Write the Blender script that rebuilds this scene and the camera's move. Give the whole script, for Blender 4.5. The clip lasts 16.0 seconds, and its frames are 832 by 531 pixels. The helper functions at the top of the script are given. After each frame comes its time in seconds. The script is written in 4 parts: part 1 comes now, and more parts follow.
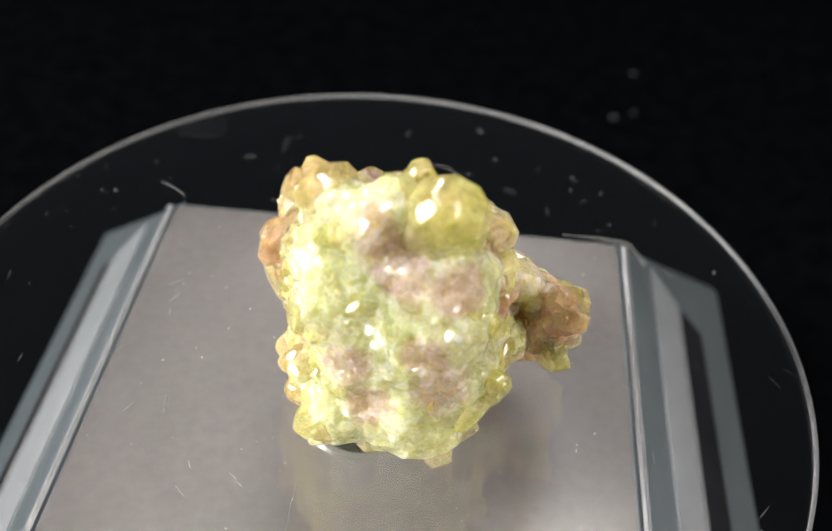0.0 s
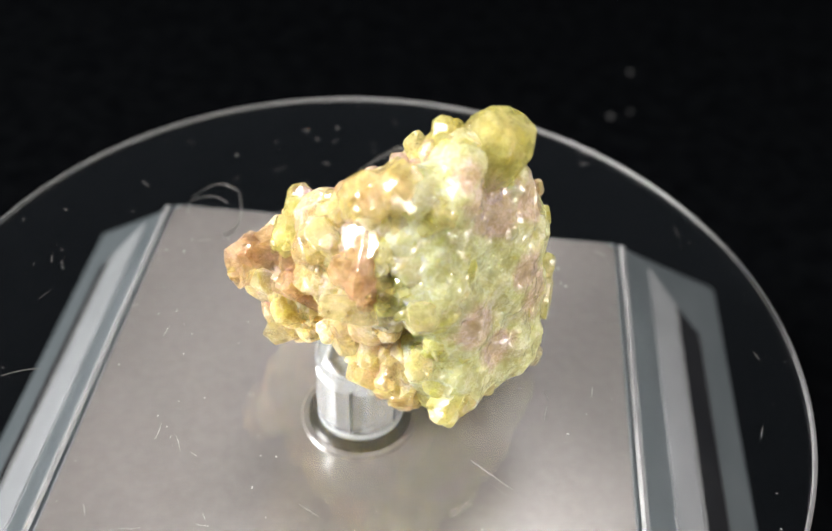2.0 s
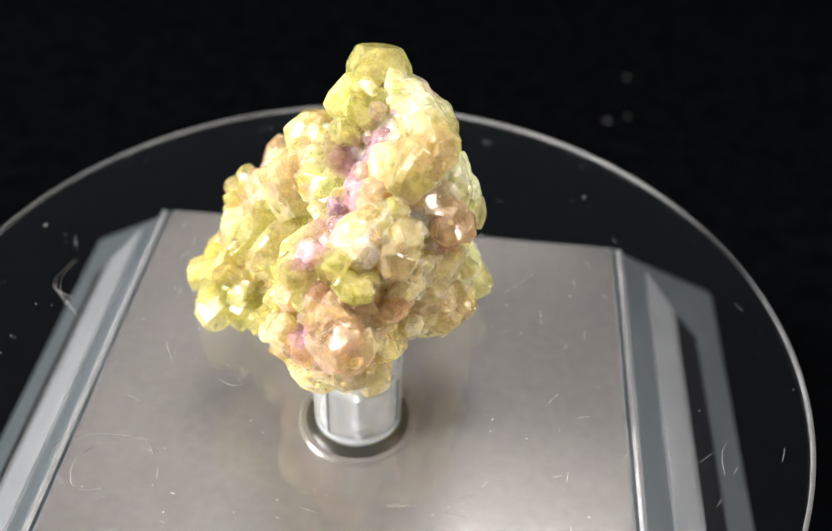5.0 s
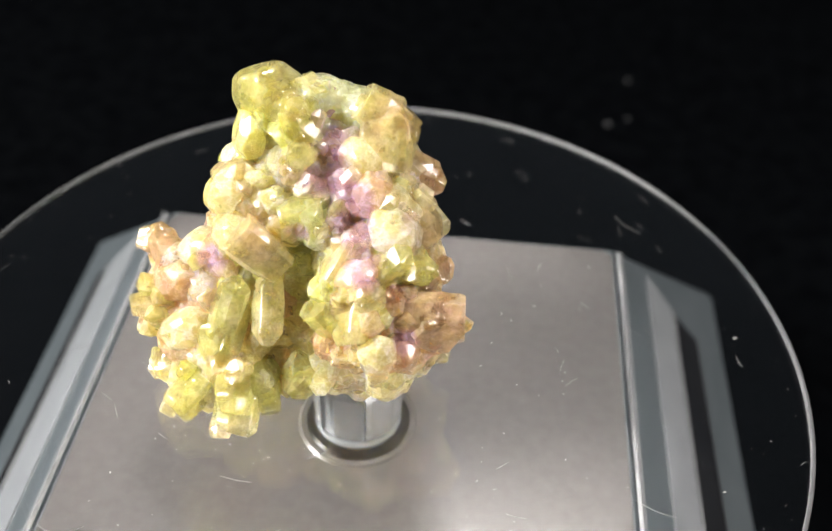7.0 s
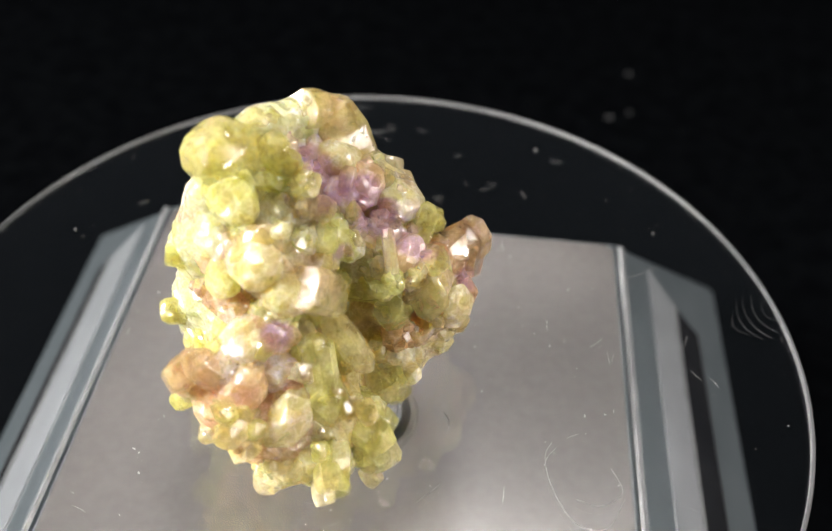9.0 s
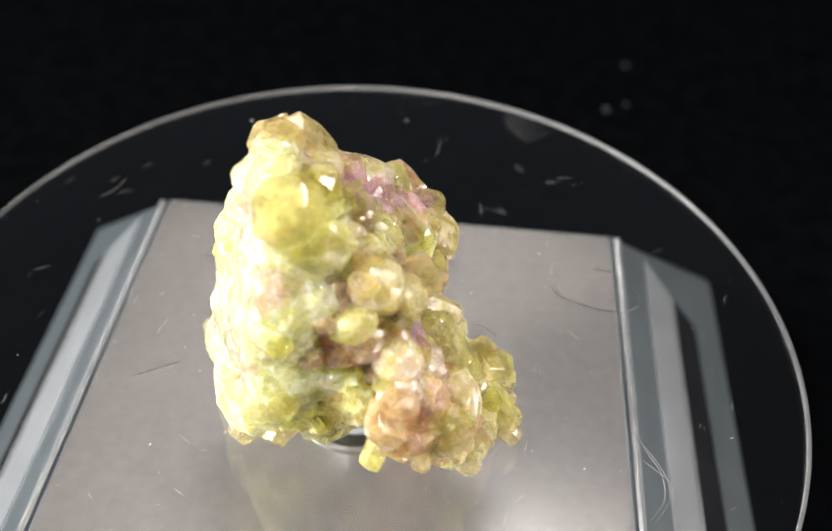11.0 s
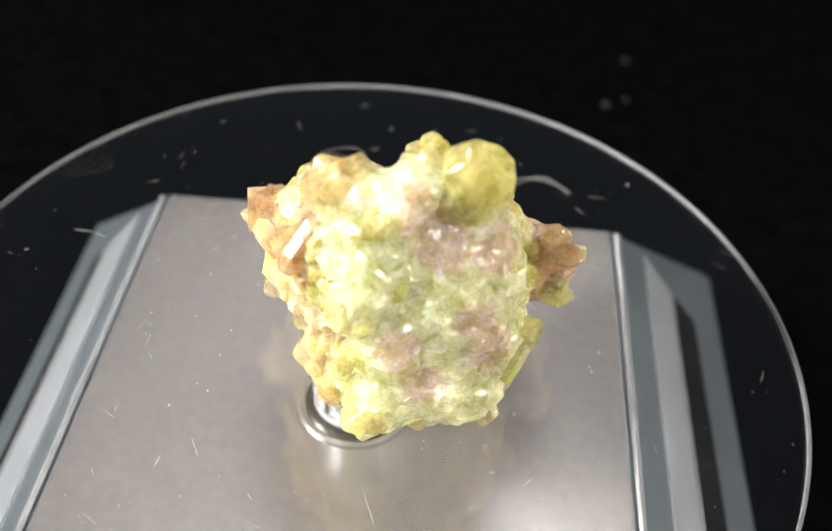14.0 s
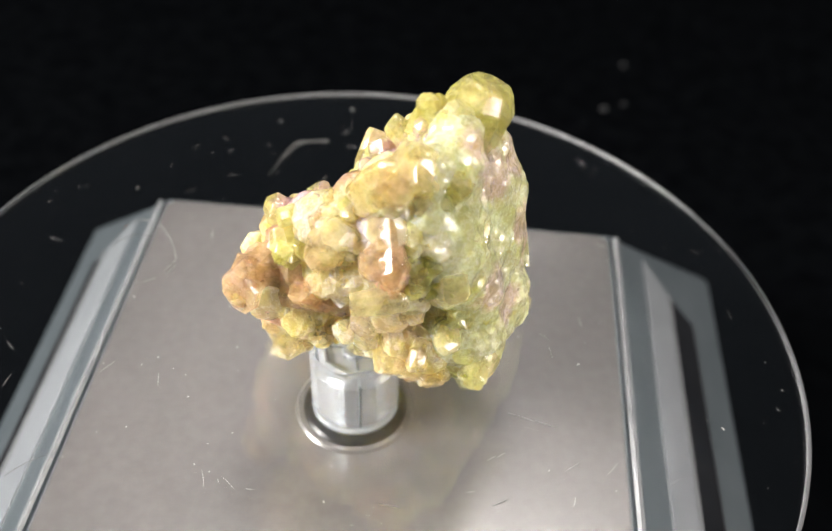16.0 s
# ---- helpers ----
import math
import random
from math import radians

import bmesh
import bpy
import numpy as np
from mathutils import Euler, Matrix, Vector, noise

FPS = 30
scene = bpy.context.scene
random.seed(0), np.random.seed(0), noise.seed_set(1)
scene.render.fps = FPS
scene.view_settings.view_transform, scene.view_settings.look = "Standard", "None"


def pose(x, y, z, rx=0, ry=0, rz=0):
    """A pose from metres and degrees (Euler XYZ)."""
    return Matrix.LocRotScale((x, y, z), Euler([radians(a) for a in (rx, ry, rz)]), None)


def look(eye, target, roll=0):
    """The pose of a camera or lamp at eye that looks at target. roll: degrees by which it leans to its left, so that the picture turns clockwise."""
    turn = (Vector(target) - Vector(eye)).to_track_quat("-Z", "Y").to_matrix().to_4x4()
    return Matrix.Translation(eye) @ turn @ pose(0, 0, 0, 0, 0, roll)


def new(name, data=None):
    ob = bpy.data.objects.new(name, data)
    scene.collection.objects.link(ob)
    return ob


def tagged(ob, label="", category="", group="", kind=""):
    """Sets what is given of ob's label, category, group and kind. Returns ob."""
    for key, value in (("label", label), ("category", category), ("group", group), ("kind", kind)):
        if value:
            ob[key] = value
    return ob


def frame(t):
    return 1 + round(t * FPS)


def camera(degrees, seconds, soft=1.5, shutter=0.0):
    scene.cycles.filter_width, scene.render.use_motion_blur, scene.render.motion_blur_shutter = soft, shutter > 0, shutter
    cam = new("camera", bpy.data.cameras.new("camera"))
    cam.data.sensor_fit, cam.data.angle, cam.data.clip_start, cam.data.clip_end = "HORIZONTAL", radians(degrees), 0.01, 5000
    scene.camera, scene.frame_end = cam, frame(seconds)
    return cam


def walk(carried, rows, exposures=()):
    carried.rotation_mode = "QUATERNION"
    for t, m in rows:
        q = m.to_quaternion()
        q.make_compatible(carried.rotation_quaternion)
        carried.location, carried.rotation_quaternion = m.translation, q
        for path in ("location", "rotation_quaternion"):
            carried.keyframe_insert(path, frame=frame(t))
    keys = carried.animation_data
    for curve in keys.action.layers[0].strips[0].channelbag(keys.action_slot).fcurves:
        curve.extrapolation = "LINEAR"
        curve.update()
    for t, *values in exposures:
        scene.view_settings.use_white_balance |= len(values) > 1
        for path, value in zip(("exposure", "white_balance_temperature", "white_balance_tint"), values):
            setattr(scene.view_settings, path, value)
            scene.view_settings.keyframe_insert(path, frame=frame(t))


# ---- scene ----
cam = camera(46.24, 16.0)

# ---- plan, in metres: turntable axis at x = y = 0, ground at z = 0 ----
U = 0.06                      # distance from the eye to the turntable axis
EYE = Vector((0, -U, 1.63 * U))
DISC_Z = 0.534 * U             # upper face of the clear disc, on the axis
DISC_R = 0.6695 * U
DISC_T = 0.016 * U
PLATE_Z = 0.3565 * U            # upper plate of the base
GROUND_Z = -0.044 * U           # the black surface under it
OFF = Vector((-0.0002, -0.0003, 0))   # where the disc turns
TURN = 360 / 13.24              # degrees per second
AIM_YAW, AIM_PITCH, AIM_ROLL = 4.09, -43.26, 2.73


def aim(pan, tilt):
    """The nearly still camera, with a small sway to its left (pan) and up (tilt), in degrees."""
    yaw, pitch = radians(AIM_YAW), radians(AIM_PITCH)
    ahead = Vector((math.cos(pitch) * math.sin(yaw), math.cos(pitch) * math.cos(yaw), math.sin(pitch)))
    right = Vector((math.cos(yaw), -math.sin(yaw), 0))
    up = right.cross(ahead)
    roll = radians(AIM_ROLL)
    r = right * math.cos(roll) + up * math.sin(roll)
    u = up * math.cos(roll) - right * math.sin(roll)
    return look(EYE, EYE + ahead - r * math.tan(radians(pan)) + u * math.tan(radians(tilt)), AIM_ROLL)


cam.data.dof.use_dof = True       # a close lens: what lies behind the specimen goes soft
cam.data.dof.focus_distance, cam.data.dof.aperture_fstop = 1.33 * U, 26.0

SWAY = [(0, -0.071, 0.083), (0.5, -0.101, 0.083), (1, -0.244, 0.153), (1.5, -0.223, 0.153), (2, -0.207, 0.062), (2.5, -0.268, 0.022), (3, -0.207, 0.013), (3.5, -0.277, 0.053), (4, -0.335, 0.165), (6.5, -0.374, 0.492), (7, -0.344, 0.507), (7.5, -0.283, 0.522), (8, -0.244, 0.492), (8.5, -0.268, 0.295), (9, -0.268, 0.144), (11.5, -0.465, -0.484), (12, -0.359, -0.635), (12.5, -0.359, -0.599), (13, -0.426, -0.653), (13.5, -0.404, -0.659), (14, -0.465, -0.575), (14.5, -0.516, -0.523), (15, -0.444, -0.562), (15.5, -0.504, -0.423), (16, -0.556, -0.311)]
walk(cam, [(t, aim(pan, tilt)) for t, pan, tilt in SWAY],
     exposures=[(0, -0.06), (0.5, 0.19), (1, 0.29), (1.6, 0.17), (2.2, 0.15), (3, 0.11), (3.5, 0.07), (5, 0.09), (6.5, 0.09), (7, 0.06), (9, 0.01), (11.5, 0.19), (11.8, -0.07), (12, -0.21), (12.5, -0.23), (13.2, -0.10), (13.7, 0.14), (14.2, 0.29), (14.6, 0.32), (15, 0.19), (15.5, 0.17), (16, 0.11)])

# ---- light ----
world = bpy.data.worlds.new("world")
scene.world = world
world.use_nodes = True
world.node_tree.nodes["Background"].inputs[0].default_value = (0.75, 0.86, 1.0, 1)
world.node_tree.nodes["Background"].inputs[1].default_value = 0.06
scene.view_settings.exposure = 0.0


def lamp(name, eye, target, sx, sy, watts, colour):
    data = bpy.data.lights.new(name, "AREA")
    data.shape, data.size, data.size_y, data.energy, data.color = "RECTANGLE", sx, sy, watts, colour
    ob = new(name, data)
    ob.matrix_world = look(eye, target)
    return ob


lamp("desk_lamp_light", (-0.295, -0.055, 0.21), (0, 0, 0.045), 0.11, 0.11, 3.8, (1.0, 0.98, 0.94))
lamp("second_lamp_light", (0.30, -0.11, 0.15), (0, 0, 0.045), 0.12, 0.12, 1.2, (1.0, 0.94, 0.88))
lamp("overhead_lamp_light", (0.05, 0.15, 0.50), (0.01, 0, 0.03), 0.14, 0.14, 2.25, (1.0, 0.96, 0.92))


# ---- materials ----
def material(name):
    m = bpy.data.materials.new(name)
    m.use_nodes = True
    return m, m.node_tree.nodes, m.node_tree.links, m.node_tree.nodes["Principled BSDF"]


def noise_node(nodes, links, scale, detail=4.0, rough=0.55, coord="Object"):
    c = nodes.new("ShaderNodeTexCoord")
    n = nodes.new("ShaderNodeTexNoise")
    n.inputs["Scale"].default_value, n.inputs["Detail"].default_value, n.inputs["Roughness"].default_value = scale, detail, rough
    links.new(c.outputs[coord], n.inputs["Vector"])
    return n


def ramp(nodes, links, source, stops):
    r = nodes.new("ShaderNodeValToRGB")
    while len(r.color_ramp.elements) < len(stops):
        r.color_ramp.elements.new(0.5)
    for e, (p, c) in zip(r.color_ramp.elements, stops):
        e.position, e.color = p, (*c, 1) if len(c) == 3 else c
    links.new(source, r.inputs[0])
    return r


def bump(nodes, links, p, source, strength, distance):
    b = nodes.new("ShaderNodeBump")
    b.inputs["Strength"].default_value, b.inputs["Distance"].default_value = strength, distance
    links.new(source, b.inputs["Height"])
    links.new(b.outputs[0], p.inputs["Normal"])


def mix_colour(nodes, links, factor, a, b):
    m = nodes.new("ShaderNodeMix")
    m.data_type = "RGBA"
    links.new(factor, m.inputs["Factor"])
    links.new(a, m.inputs[6])
    links.new(b, m.inputs[7])
    return m.outputs[2]


def plain_material(name, low, high, scale, roughness, metal=0.0, relief=0.0):
    m, nodes, links, p = material(name)
    n = noise_node(nodes, links, scale)
    r = ramp(nodes, links, n.outputs[0], [(0.3, low), (0.7, high)])
    links.new(r.outputs[0], p.inputs["Base Color"])
    p.inputs["Roughness"].default_value, p.inputs["Metallic"].default_value = roughness, metal
    if relief:
        bump(nodes, links, p, noise_node(nodes, links, scale * 6).outputs[0], 0.3, relief)
    return m


def clear_material(name, roughness=0.0, tint=(1, 1, 1), ior=1.49):
    m, nodes, links, p = material(name)
    p.inputs["Base Color"].default_value = (*tint, 1)
    p.inputs["Transmission Weight"].default_value = 1.0
    p.inputs["IOR"].default_value = ior
    p.inputs["Roughness"].default_value = roughness
    return m


def crystal_material(name, a, b, vein, clear, vein_amount, grain, solid, depth, patches, spot):
    """Milky crystal: body colour from a to b, vein-coloured patches and fine inner fractures; grain: how broken its surface is."""
    m, nodes, links, p = material(name)
    info = nodes.new("ShaderNodeObjectInfo")
    wander = noise_node(nodes, links, 330, 3)
    add = nodes.new("ShaderNodeMath")
    add.operation = "MULTIPLY_ADD"
    links.new(info.outputs["Random"], add.inputs[0])
    add.inputs[1].default_value = 0.5 if grain < 0.3 else 0.2
    links.new(wander.outputs[0], add.inputs[2])
    per = ramp(nodes, links, add.outputs[0], [(0.40, a), (0.85, b)])
    field = ramp(nodes, links, noise_node(nodes, links, 190, 3, 0.6).outputs[0], [(0.34, (0.78, 0.50, 0.32)), (0.43, (0.82, 0.68, 0.30)), (0.52, (0.80, 0.77, 0.22)), (0.60, (0.88, 0.80, 0.46)), (0.68, (0.80, 0.56, 0.46))])
    shared = nodes.new("ShaderNodeMix")
    shared.data_type = "RGBA"
    shared.inputs["Factor"].default_value = 0.3 if depth < 0.003 else 0.1
    links.new(per.outputs[0], shared.inputs[6])
    links.new(field.outputs[0], shared.inputs[7])
    patch = noise_node(nodes, links, 240, 4, 0.6)
    pr = ramp(nodes, links, patch.outputs[0], [(0.50, (0, 0, 0)), (0.64, (vein_amount,) * 3)])
    col = nodes.new("ShaderNodeRGB")
    col.outputs[0].default_value = (*vein, 1)
    c1 = mix_colour(nodes, links, pr.outputs[0], shared.outputs[2], col.outputs[0])
    if patches:
        # named spots of vein colour, ragged by the noise
        spots = None
        place = nodes.new("ShaderNodeTexCoord")
        ragged = noise_node(nodes, links, 420, 5, 0.65)
        for x, y, z, r in patches:
            far = nodes.new("ShaderNodeVectorMath")
            far.operation = "DISTANCE"
            links.new(place.outputs["Object"], far.inputs[0])
            far.inputs[1].default_value = (x * 0.001, y * 0.001, z * 0.001)
            near = nodes.new("ShaderNodeMapRange")
            links.new(far.outputs["Value"], near.inputs["Value"])
            near.inputs["From Min"].default_value, near.inputs["From Max"].default_value = 0.0, r * 0.0019
            near.inputs["To Min"].default_value, near.inputs["To Max"].default_value = 1.0, 0.0
            if spots is None:
                spots = near.outputs[0]
            else:
                most = nodes.new("ShaderNodeMath")
                most.operation = "MAXIMUM"
                links.new(spots, most.inputs[0])
                links.new(near.outputs[0], most.inputs[1])
                spots = most.outputs[0]
        torn = nodes.new("ShaderNodeMath")
        torn.operation = "ADD"
        links.new(spots, torn.inputs[0])
        links.new(ragged.outputs[0], torn.inputs[1])
        edge = ramp(nodes, links, torn.outputs[0], [(0.70, (0, 0, 0)), (1.15, (0.72, 0.72, 0.72))])
        pink = nodes.new("ShaderNodeRGB")
        pink.outputs[0].default_value = (*spot, 1)
        c1 = mix_colour(nodes, links, edge.outputs[0], c1, pink.outputs[0])
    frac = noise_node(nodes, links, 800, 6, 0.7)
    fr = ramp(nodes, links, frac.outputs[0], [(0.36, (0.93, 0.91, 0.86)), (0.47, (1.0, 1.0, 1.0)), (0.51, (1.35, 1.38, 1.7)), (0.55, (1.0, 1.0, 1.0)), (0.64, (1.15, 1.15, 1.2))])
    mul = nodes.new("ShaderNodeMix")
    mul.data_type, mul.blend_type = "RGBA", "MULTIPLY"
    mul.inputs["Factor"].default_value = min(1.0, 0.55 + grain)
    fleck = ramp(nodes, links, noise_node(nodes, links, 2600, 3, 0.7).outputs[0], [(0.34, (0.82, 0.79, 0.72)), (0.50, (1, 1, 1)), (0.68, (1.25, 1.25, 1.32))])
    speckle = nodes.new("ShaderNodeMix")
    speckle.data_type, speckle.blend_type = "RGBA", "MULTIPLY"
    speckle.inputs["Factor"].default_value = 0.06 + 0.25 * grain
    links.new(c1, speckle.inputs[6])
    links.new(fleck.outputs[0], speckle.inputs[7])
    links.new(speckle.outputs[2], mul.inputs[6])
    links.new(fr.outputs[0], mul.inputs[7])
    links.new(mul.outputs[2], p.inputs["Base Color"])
    p.inputs["IOR"].default_value = 1.65
    veil = ramp(nodes, links, noise_node(nodes, links, 520, 5, 0.65).outputs[0], [(0.38, (clear,) * 3), (0.62, (clear * 0.55,) * 3)])
    links.new(veil.outputs[0], p.inputs["Transmission Weight"])
    milk = ramp(nodes, links, noise_node(nodes, links, 460, 5, 0.65).outputs[0], [(0.36, (solid,) * 3), (0.62, (min(1.0, solid + 0.3),) * 3)])
    links.new(milk.outputs[0], p.inputs["Alpha"])
    p.inputs["Subsurface Weight"].default_value = 1.0 if grain > 0.2 else 0.6
    p.inputs["Subsurface Radius"].default_value = (1.0, 0.9, 0.45)
    p.inputs["Subsurface Scale"].default_value = depth
    rr = ramp(nodes, links, noise_node(nodes, links, 420, 4).outputs[0], [(0.35, (0.03,) * 3), (0.7, (0.03 + 0.2 * grain,) * 3)])
    links.new(rr.outputs[0], p.inputs["Roughness"])
    c = nodes.new("ShaderNodeTexCoord")
    cells = nodes.new("ShaderNodeTexVoronoi")
    cells.inputs["Scale"].default_value = 1500
    links.new(c.outputs["Object"], cells.inputs["Vector"])
    fine = noise_node(nodes, links, 1700, 5, 0.7)
    both = nodes.new("ShaderNodeMath")
    both.operation = "MULTIPLY_ADD"
    links.new(cells.outputs["Distance"], both.inputs[0])
    both.inputs[1].default_value = grain
    links.new(fine.outputs[0], both.inputs[2])
    relief = nodes.new("ShaderNodeBump")
    relief.inputs["Strength"].default_value, relief.inputs["Distance"].default_value = 0.17 + 0.5 * grain, 0.0002
    links.new(both.outputs[0], relief.inputs["Height"])
    # broken facets: every small cell leans its own way
    facets = nodes.new("ShaderNodeTexVoronoi")
    facets.inputs["Scale"].default_value = 1050 if grain > 0.2 else 620
    links.new(c.outputs["Object"], facets.inputs["Vector"])
    lean = nodes.new("ShaderNodeVectorMath")
    lean.operation = "MULTIPLY_ADD"
    links.new(facets.outputs["Color"], lean.inputs[0])
    tilt = 0.8 if grain > 0.2 else 0.2
    lean.inputs[1].default_value, lean.inputs[2].default_value = (tilt,) * 3, (-tilt / 2,) * 3
    turned = nodes.new("ShaderNodeVectorMath")
    links.new(relief.outputs[0], turned.inputs[0])
    links.new(lean.outputs[0], turned.inputs[1])
    unit = nodes.new("ShaderNodeVectorMath")
    unit.operation = "NORMALIZE"
    links.new(turned.outputs[0], unit.inputs[0])
    links.new(unit.outputs[0], p.inputs["Normal"])
    links.new(unit.outputs[0], p.inputs["Coat Normal"])
    p.inputs["Coat Weight"].default_value = 1.0 if grain < 0.3 else 0.7
    p.inputs["Coat IOR"].default_value = 1.6
    p.inputs["Coat Roughness"].default_value = 0.03 + 0.05 * grain
    glow = nodes.new("ShaderNodeBsdfTranslucent")
    links.new(mul.outputs[2], glow.inputs["Color"])
    blend = nodes.new("ShaderNodeMixShader")
    blend.inputs[0].default_value = 0.22 if grain > 0.2 else 0.15
    links.new(p.outputs[0], blend.inputs[1])
    links.new(glow.outputs[0], blend.inputs[2])
    links.new(blend.outputs[0], nodes["Material Output"].inputs["Surface"])
    return m


VEIN = ((0.3, -6.8, 55.1, 0.9), (0.9, -5.2, 54.3, 0.8), (1.3, -3.8, 53.4, 0.9), (1.6, -2.5, 52.2, 0.9), (1.9, -1.3, 50.9, 1.2), (3.0, -1.3, 50.6, 1.0), (1.0, -0.5, 50.3, 0.9), (0.0, 0.4, 49.7, 1.1), (0.8, 2.0, 48.3, 1.3), (0.7, 4.4, 47.2, 1.2), (0.5, 5.8, 46.3, 1.0), (-2.0, 8.8, 41.8, 0.8), (5.2, 1.2, 47.4, 0.8), (11.9, -1.3, 44.0, 1.0))   # where the lilac vein runs, millimetres, and how wide


def mineral(name, a, b, vein):
    """The clear crystals and the granular mass of one mineral."""
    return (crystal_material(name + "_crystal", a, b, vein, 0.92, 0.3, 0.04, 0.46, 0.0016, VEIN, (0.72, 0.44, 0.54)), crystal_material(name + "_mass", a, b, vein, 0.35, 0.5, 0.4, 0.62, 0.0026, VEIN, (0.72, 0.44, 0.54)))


BLACK = plain_material("black_paper", (0.0007, 0.0008, 0.001), (0.0014, 0.0016, 0.0019), 300, 0.9, relief=0.0001)
BLACK.node_tree.nodes["Principled BSDF"].inputs["Specular IOR Level"].default_value = 0.0
PLATE = plain_material("frosted_silver_plate", (0.074, 0.069, 0.066), (0.088, 0.082, 0.079), 900, 0.19, 0.15)
PLATE.node_tree.nodes["Principled BSDF"].inputs["IOR"].default_value = 2.0
SMOKE = plain_material("smoky_grey_plastic", (0.055, 0.066, 0.072), (0.072, 0.083, 0.09), 200, 0.30)
STRIP = plain_material("pale_grey_strip", (0.14, 0.148, 0.157), (0.18, 0.19, 0.2), 300, 0.35)
DARK = plain_material("black_window", (0.006, 0.006, 0.007), (0.012, 0.012, 0.013), 120, 0.22)
BROWN = plain_material("brown_window", (0.012, 0.010, 0.009), (0.026, 0.021, 0.019), 120, 0.3)
EDGE = plain_material("pale_grey_edge", (0.13, 0.134, 0.138), (0.19, 0.194, 0.198), 500, 0.3)
SILVER = plain_material("silver_core", (0.58, 0.60, 0.62), (0.70, 0.72, 0.74), 900, 0.13, 0.8)
RIM = plain_material("frosted_acrylic_rim", (0.06, 0.06, 0.063), (0.08, 0.08, 0.083), 700, 0.6)
CLEAR = clear_material("clear_acrylic")
DUST = plain_material("white_dust", (0.12, 0.12, 0.117), (0.23, 0.226, 0.22), 2000, 0.8)
SMUDGE = plain_material("grease_smudge", (0.012, 0.012, 0.0125), (0.03, 0.03, 0.031), 2000, 0.6)
LINT = plain_material("grey_lint", (0.005, 0.005, 0.006), (0.011, 0.011, 0.012), 2000, 0.9)
OLIVE, OLIVE_MASS = mineral("olive_yellow", (0.73, 0.7, 0.17), (0.82, 0.78, 0.33), (0.78, 0.73, 0.42))
GREEN, GREEN_MASS = mineral("pale_green", (0.74, 0.74, 0.22), (0.84, 0.81, 0.4), (0.80, 0.63, 0.55))
HONEY, HONEY_MASS = mineral("honey", (0.77, 0.56, 0.2), (0.86, 0.71, 0.38), (0.74, 0.53, 0.43))
ROSE, ROSE_MASS = mineral("rose_brown", (0.72, 0.36, 0.25), (0.82, 0.55, 0.4), (0.76, 0.67, 0.36))
LILAC, LILAC_MASS = mineral("lilac", (0.7, 0.46, 0.47), (0.8, 0.62, 0.53), (0.77, 0.68, 0.48))
PALE, PALE_MASS = mineral("milky", (0.8, 0.66, 0.34), (0.88, 0.78, 0.5), (0.80, 0.62, 0.55))
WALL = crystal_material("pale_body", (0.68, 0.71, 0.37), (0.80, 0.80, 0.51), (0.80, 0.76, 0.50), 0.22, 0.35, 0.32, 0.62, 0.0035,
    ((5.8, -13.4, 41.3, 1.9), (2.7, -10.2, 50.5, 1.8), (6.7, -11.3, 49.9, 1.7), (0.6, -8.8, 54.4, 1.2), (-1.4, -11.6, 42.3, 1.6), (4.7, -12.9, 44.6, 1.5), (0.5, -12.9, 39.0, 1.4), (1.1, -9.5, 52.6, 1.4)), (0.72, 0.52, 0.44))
TEAL = plain_material("blue_green_speck", (0.01, 0.06, 0.06), (0.02, 0.11, 0.10), 2000, 0.4)
MASS_OF = {OLIVE: OLIVE_MASS, GREEN: GREEN_MASS, HONEY: HONEY_MASS, ROSE: ROSE_MASS, LILAC: LILAC_MASS, PALE: PALE_MASS}


# ---- building helpers ----
def mesh_of(bm, name, mat, smooth=False):
    bmesh.ops.recalc_face_normals(bm, faces=bm.faces)
    me = bpy.data.meshes.new(name)
    bm.to_mesh(me)
    bm.free()
    me.materials.append(mat)
    for poly in me.polygons:
        poly.use_smooth = smooth
    return me


def part(name, bm, mat, parent, label="", smooth=False):
    ob = new(name, mesh_of(bm, name, mat, smooth))
    ob.parent = parent
    if label:
        tagged(ob, label)
    return ob


def loft(bm, rings):
    """Close a body between rings of equal length, capped at both ends."""
    vs = [[bm.verts.new(p) for p in ring] for ring in rings]
    n = len(vs[0])
    for lo, hi in zip(vs, vs[1:]):
        for i in range(n):
            bm.faces.new((lo[i], lo[(i + 1) % n], hi[(i + 1) % n], hi[i]))
    bm.faces.new(vs[0][::-1])
    bm.faces.new(vs[-1])


def circle(r, z, n=96):
    return [(r * math.cos(2 * math.pi * i / n), r * math.sin(2 * math.pi * i / n), z) for i in range(n)]


def square(h, z, cut=0.0):
    if not cut:
        return [(-h, -h, z), (h, -h, z), (h, h, z), (-h, h, z)]
    c = h - cut
    return [(-c, -h, z), (c, -h, z), (h, -c, z), (h, c, z), (c, h, z), (-c, h, z), (-h, c, z), (-h, -c, z)]


# ---- the black surface ----
bm = bmesh.new()
bmesh.ops.create_grid(bm, x_segments=4, y_segments=4, size=0.8, matrix=Matrix.Translation((0, 0, GROUND_Z)))
ground = tagged(new("ground", mesh_of(bm, "ground", BLACK)), "matt black paper surface with a few dust specks", "ground", kind="structure")

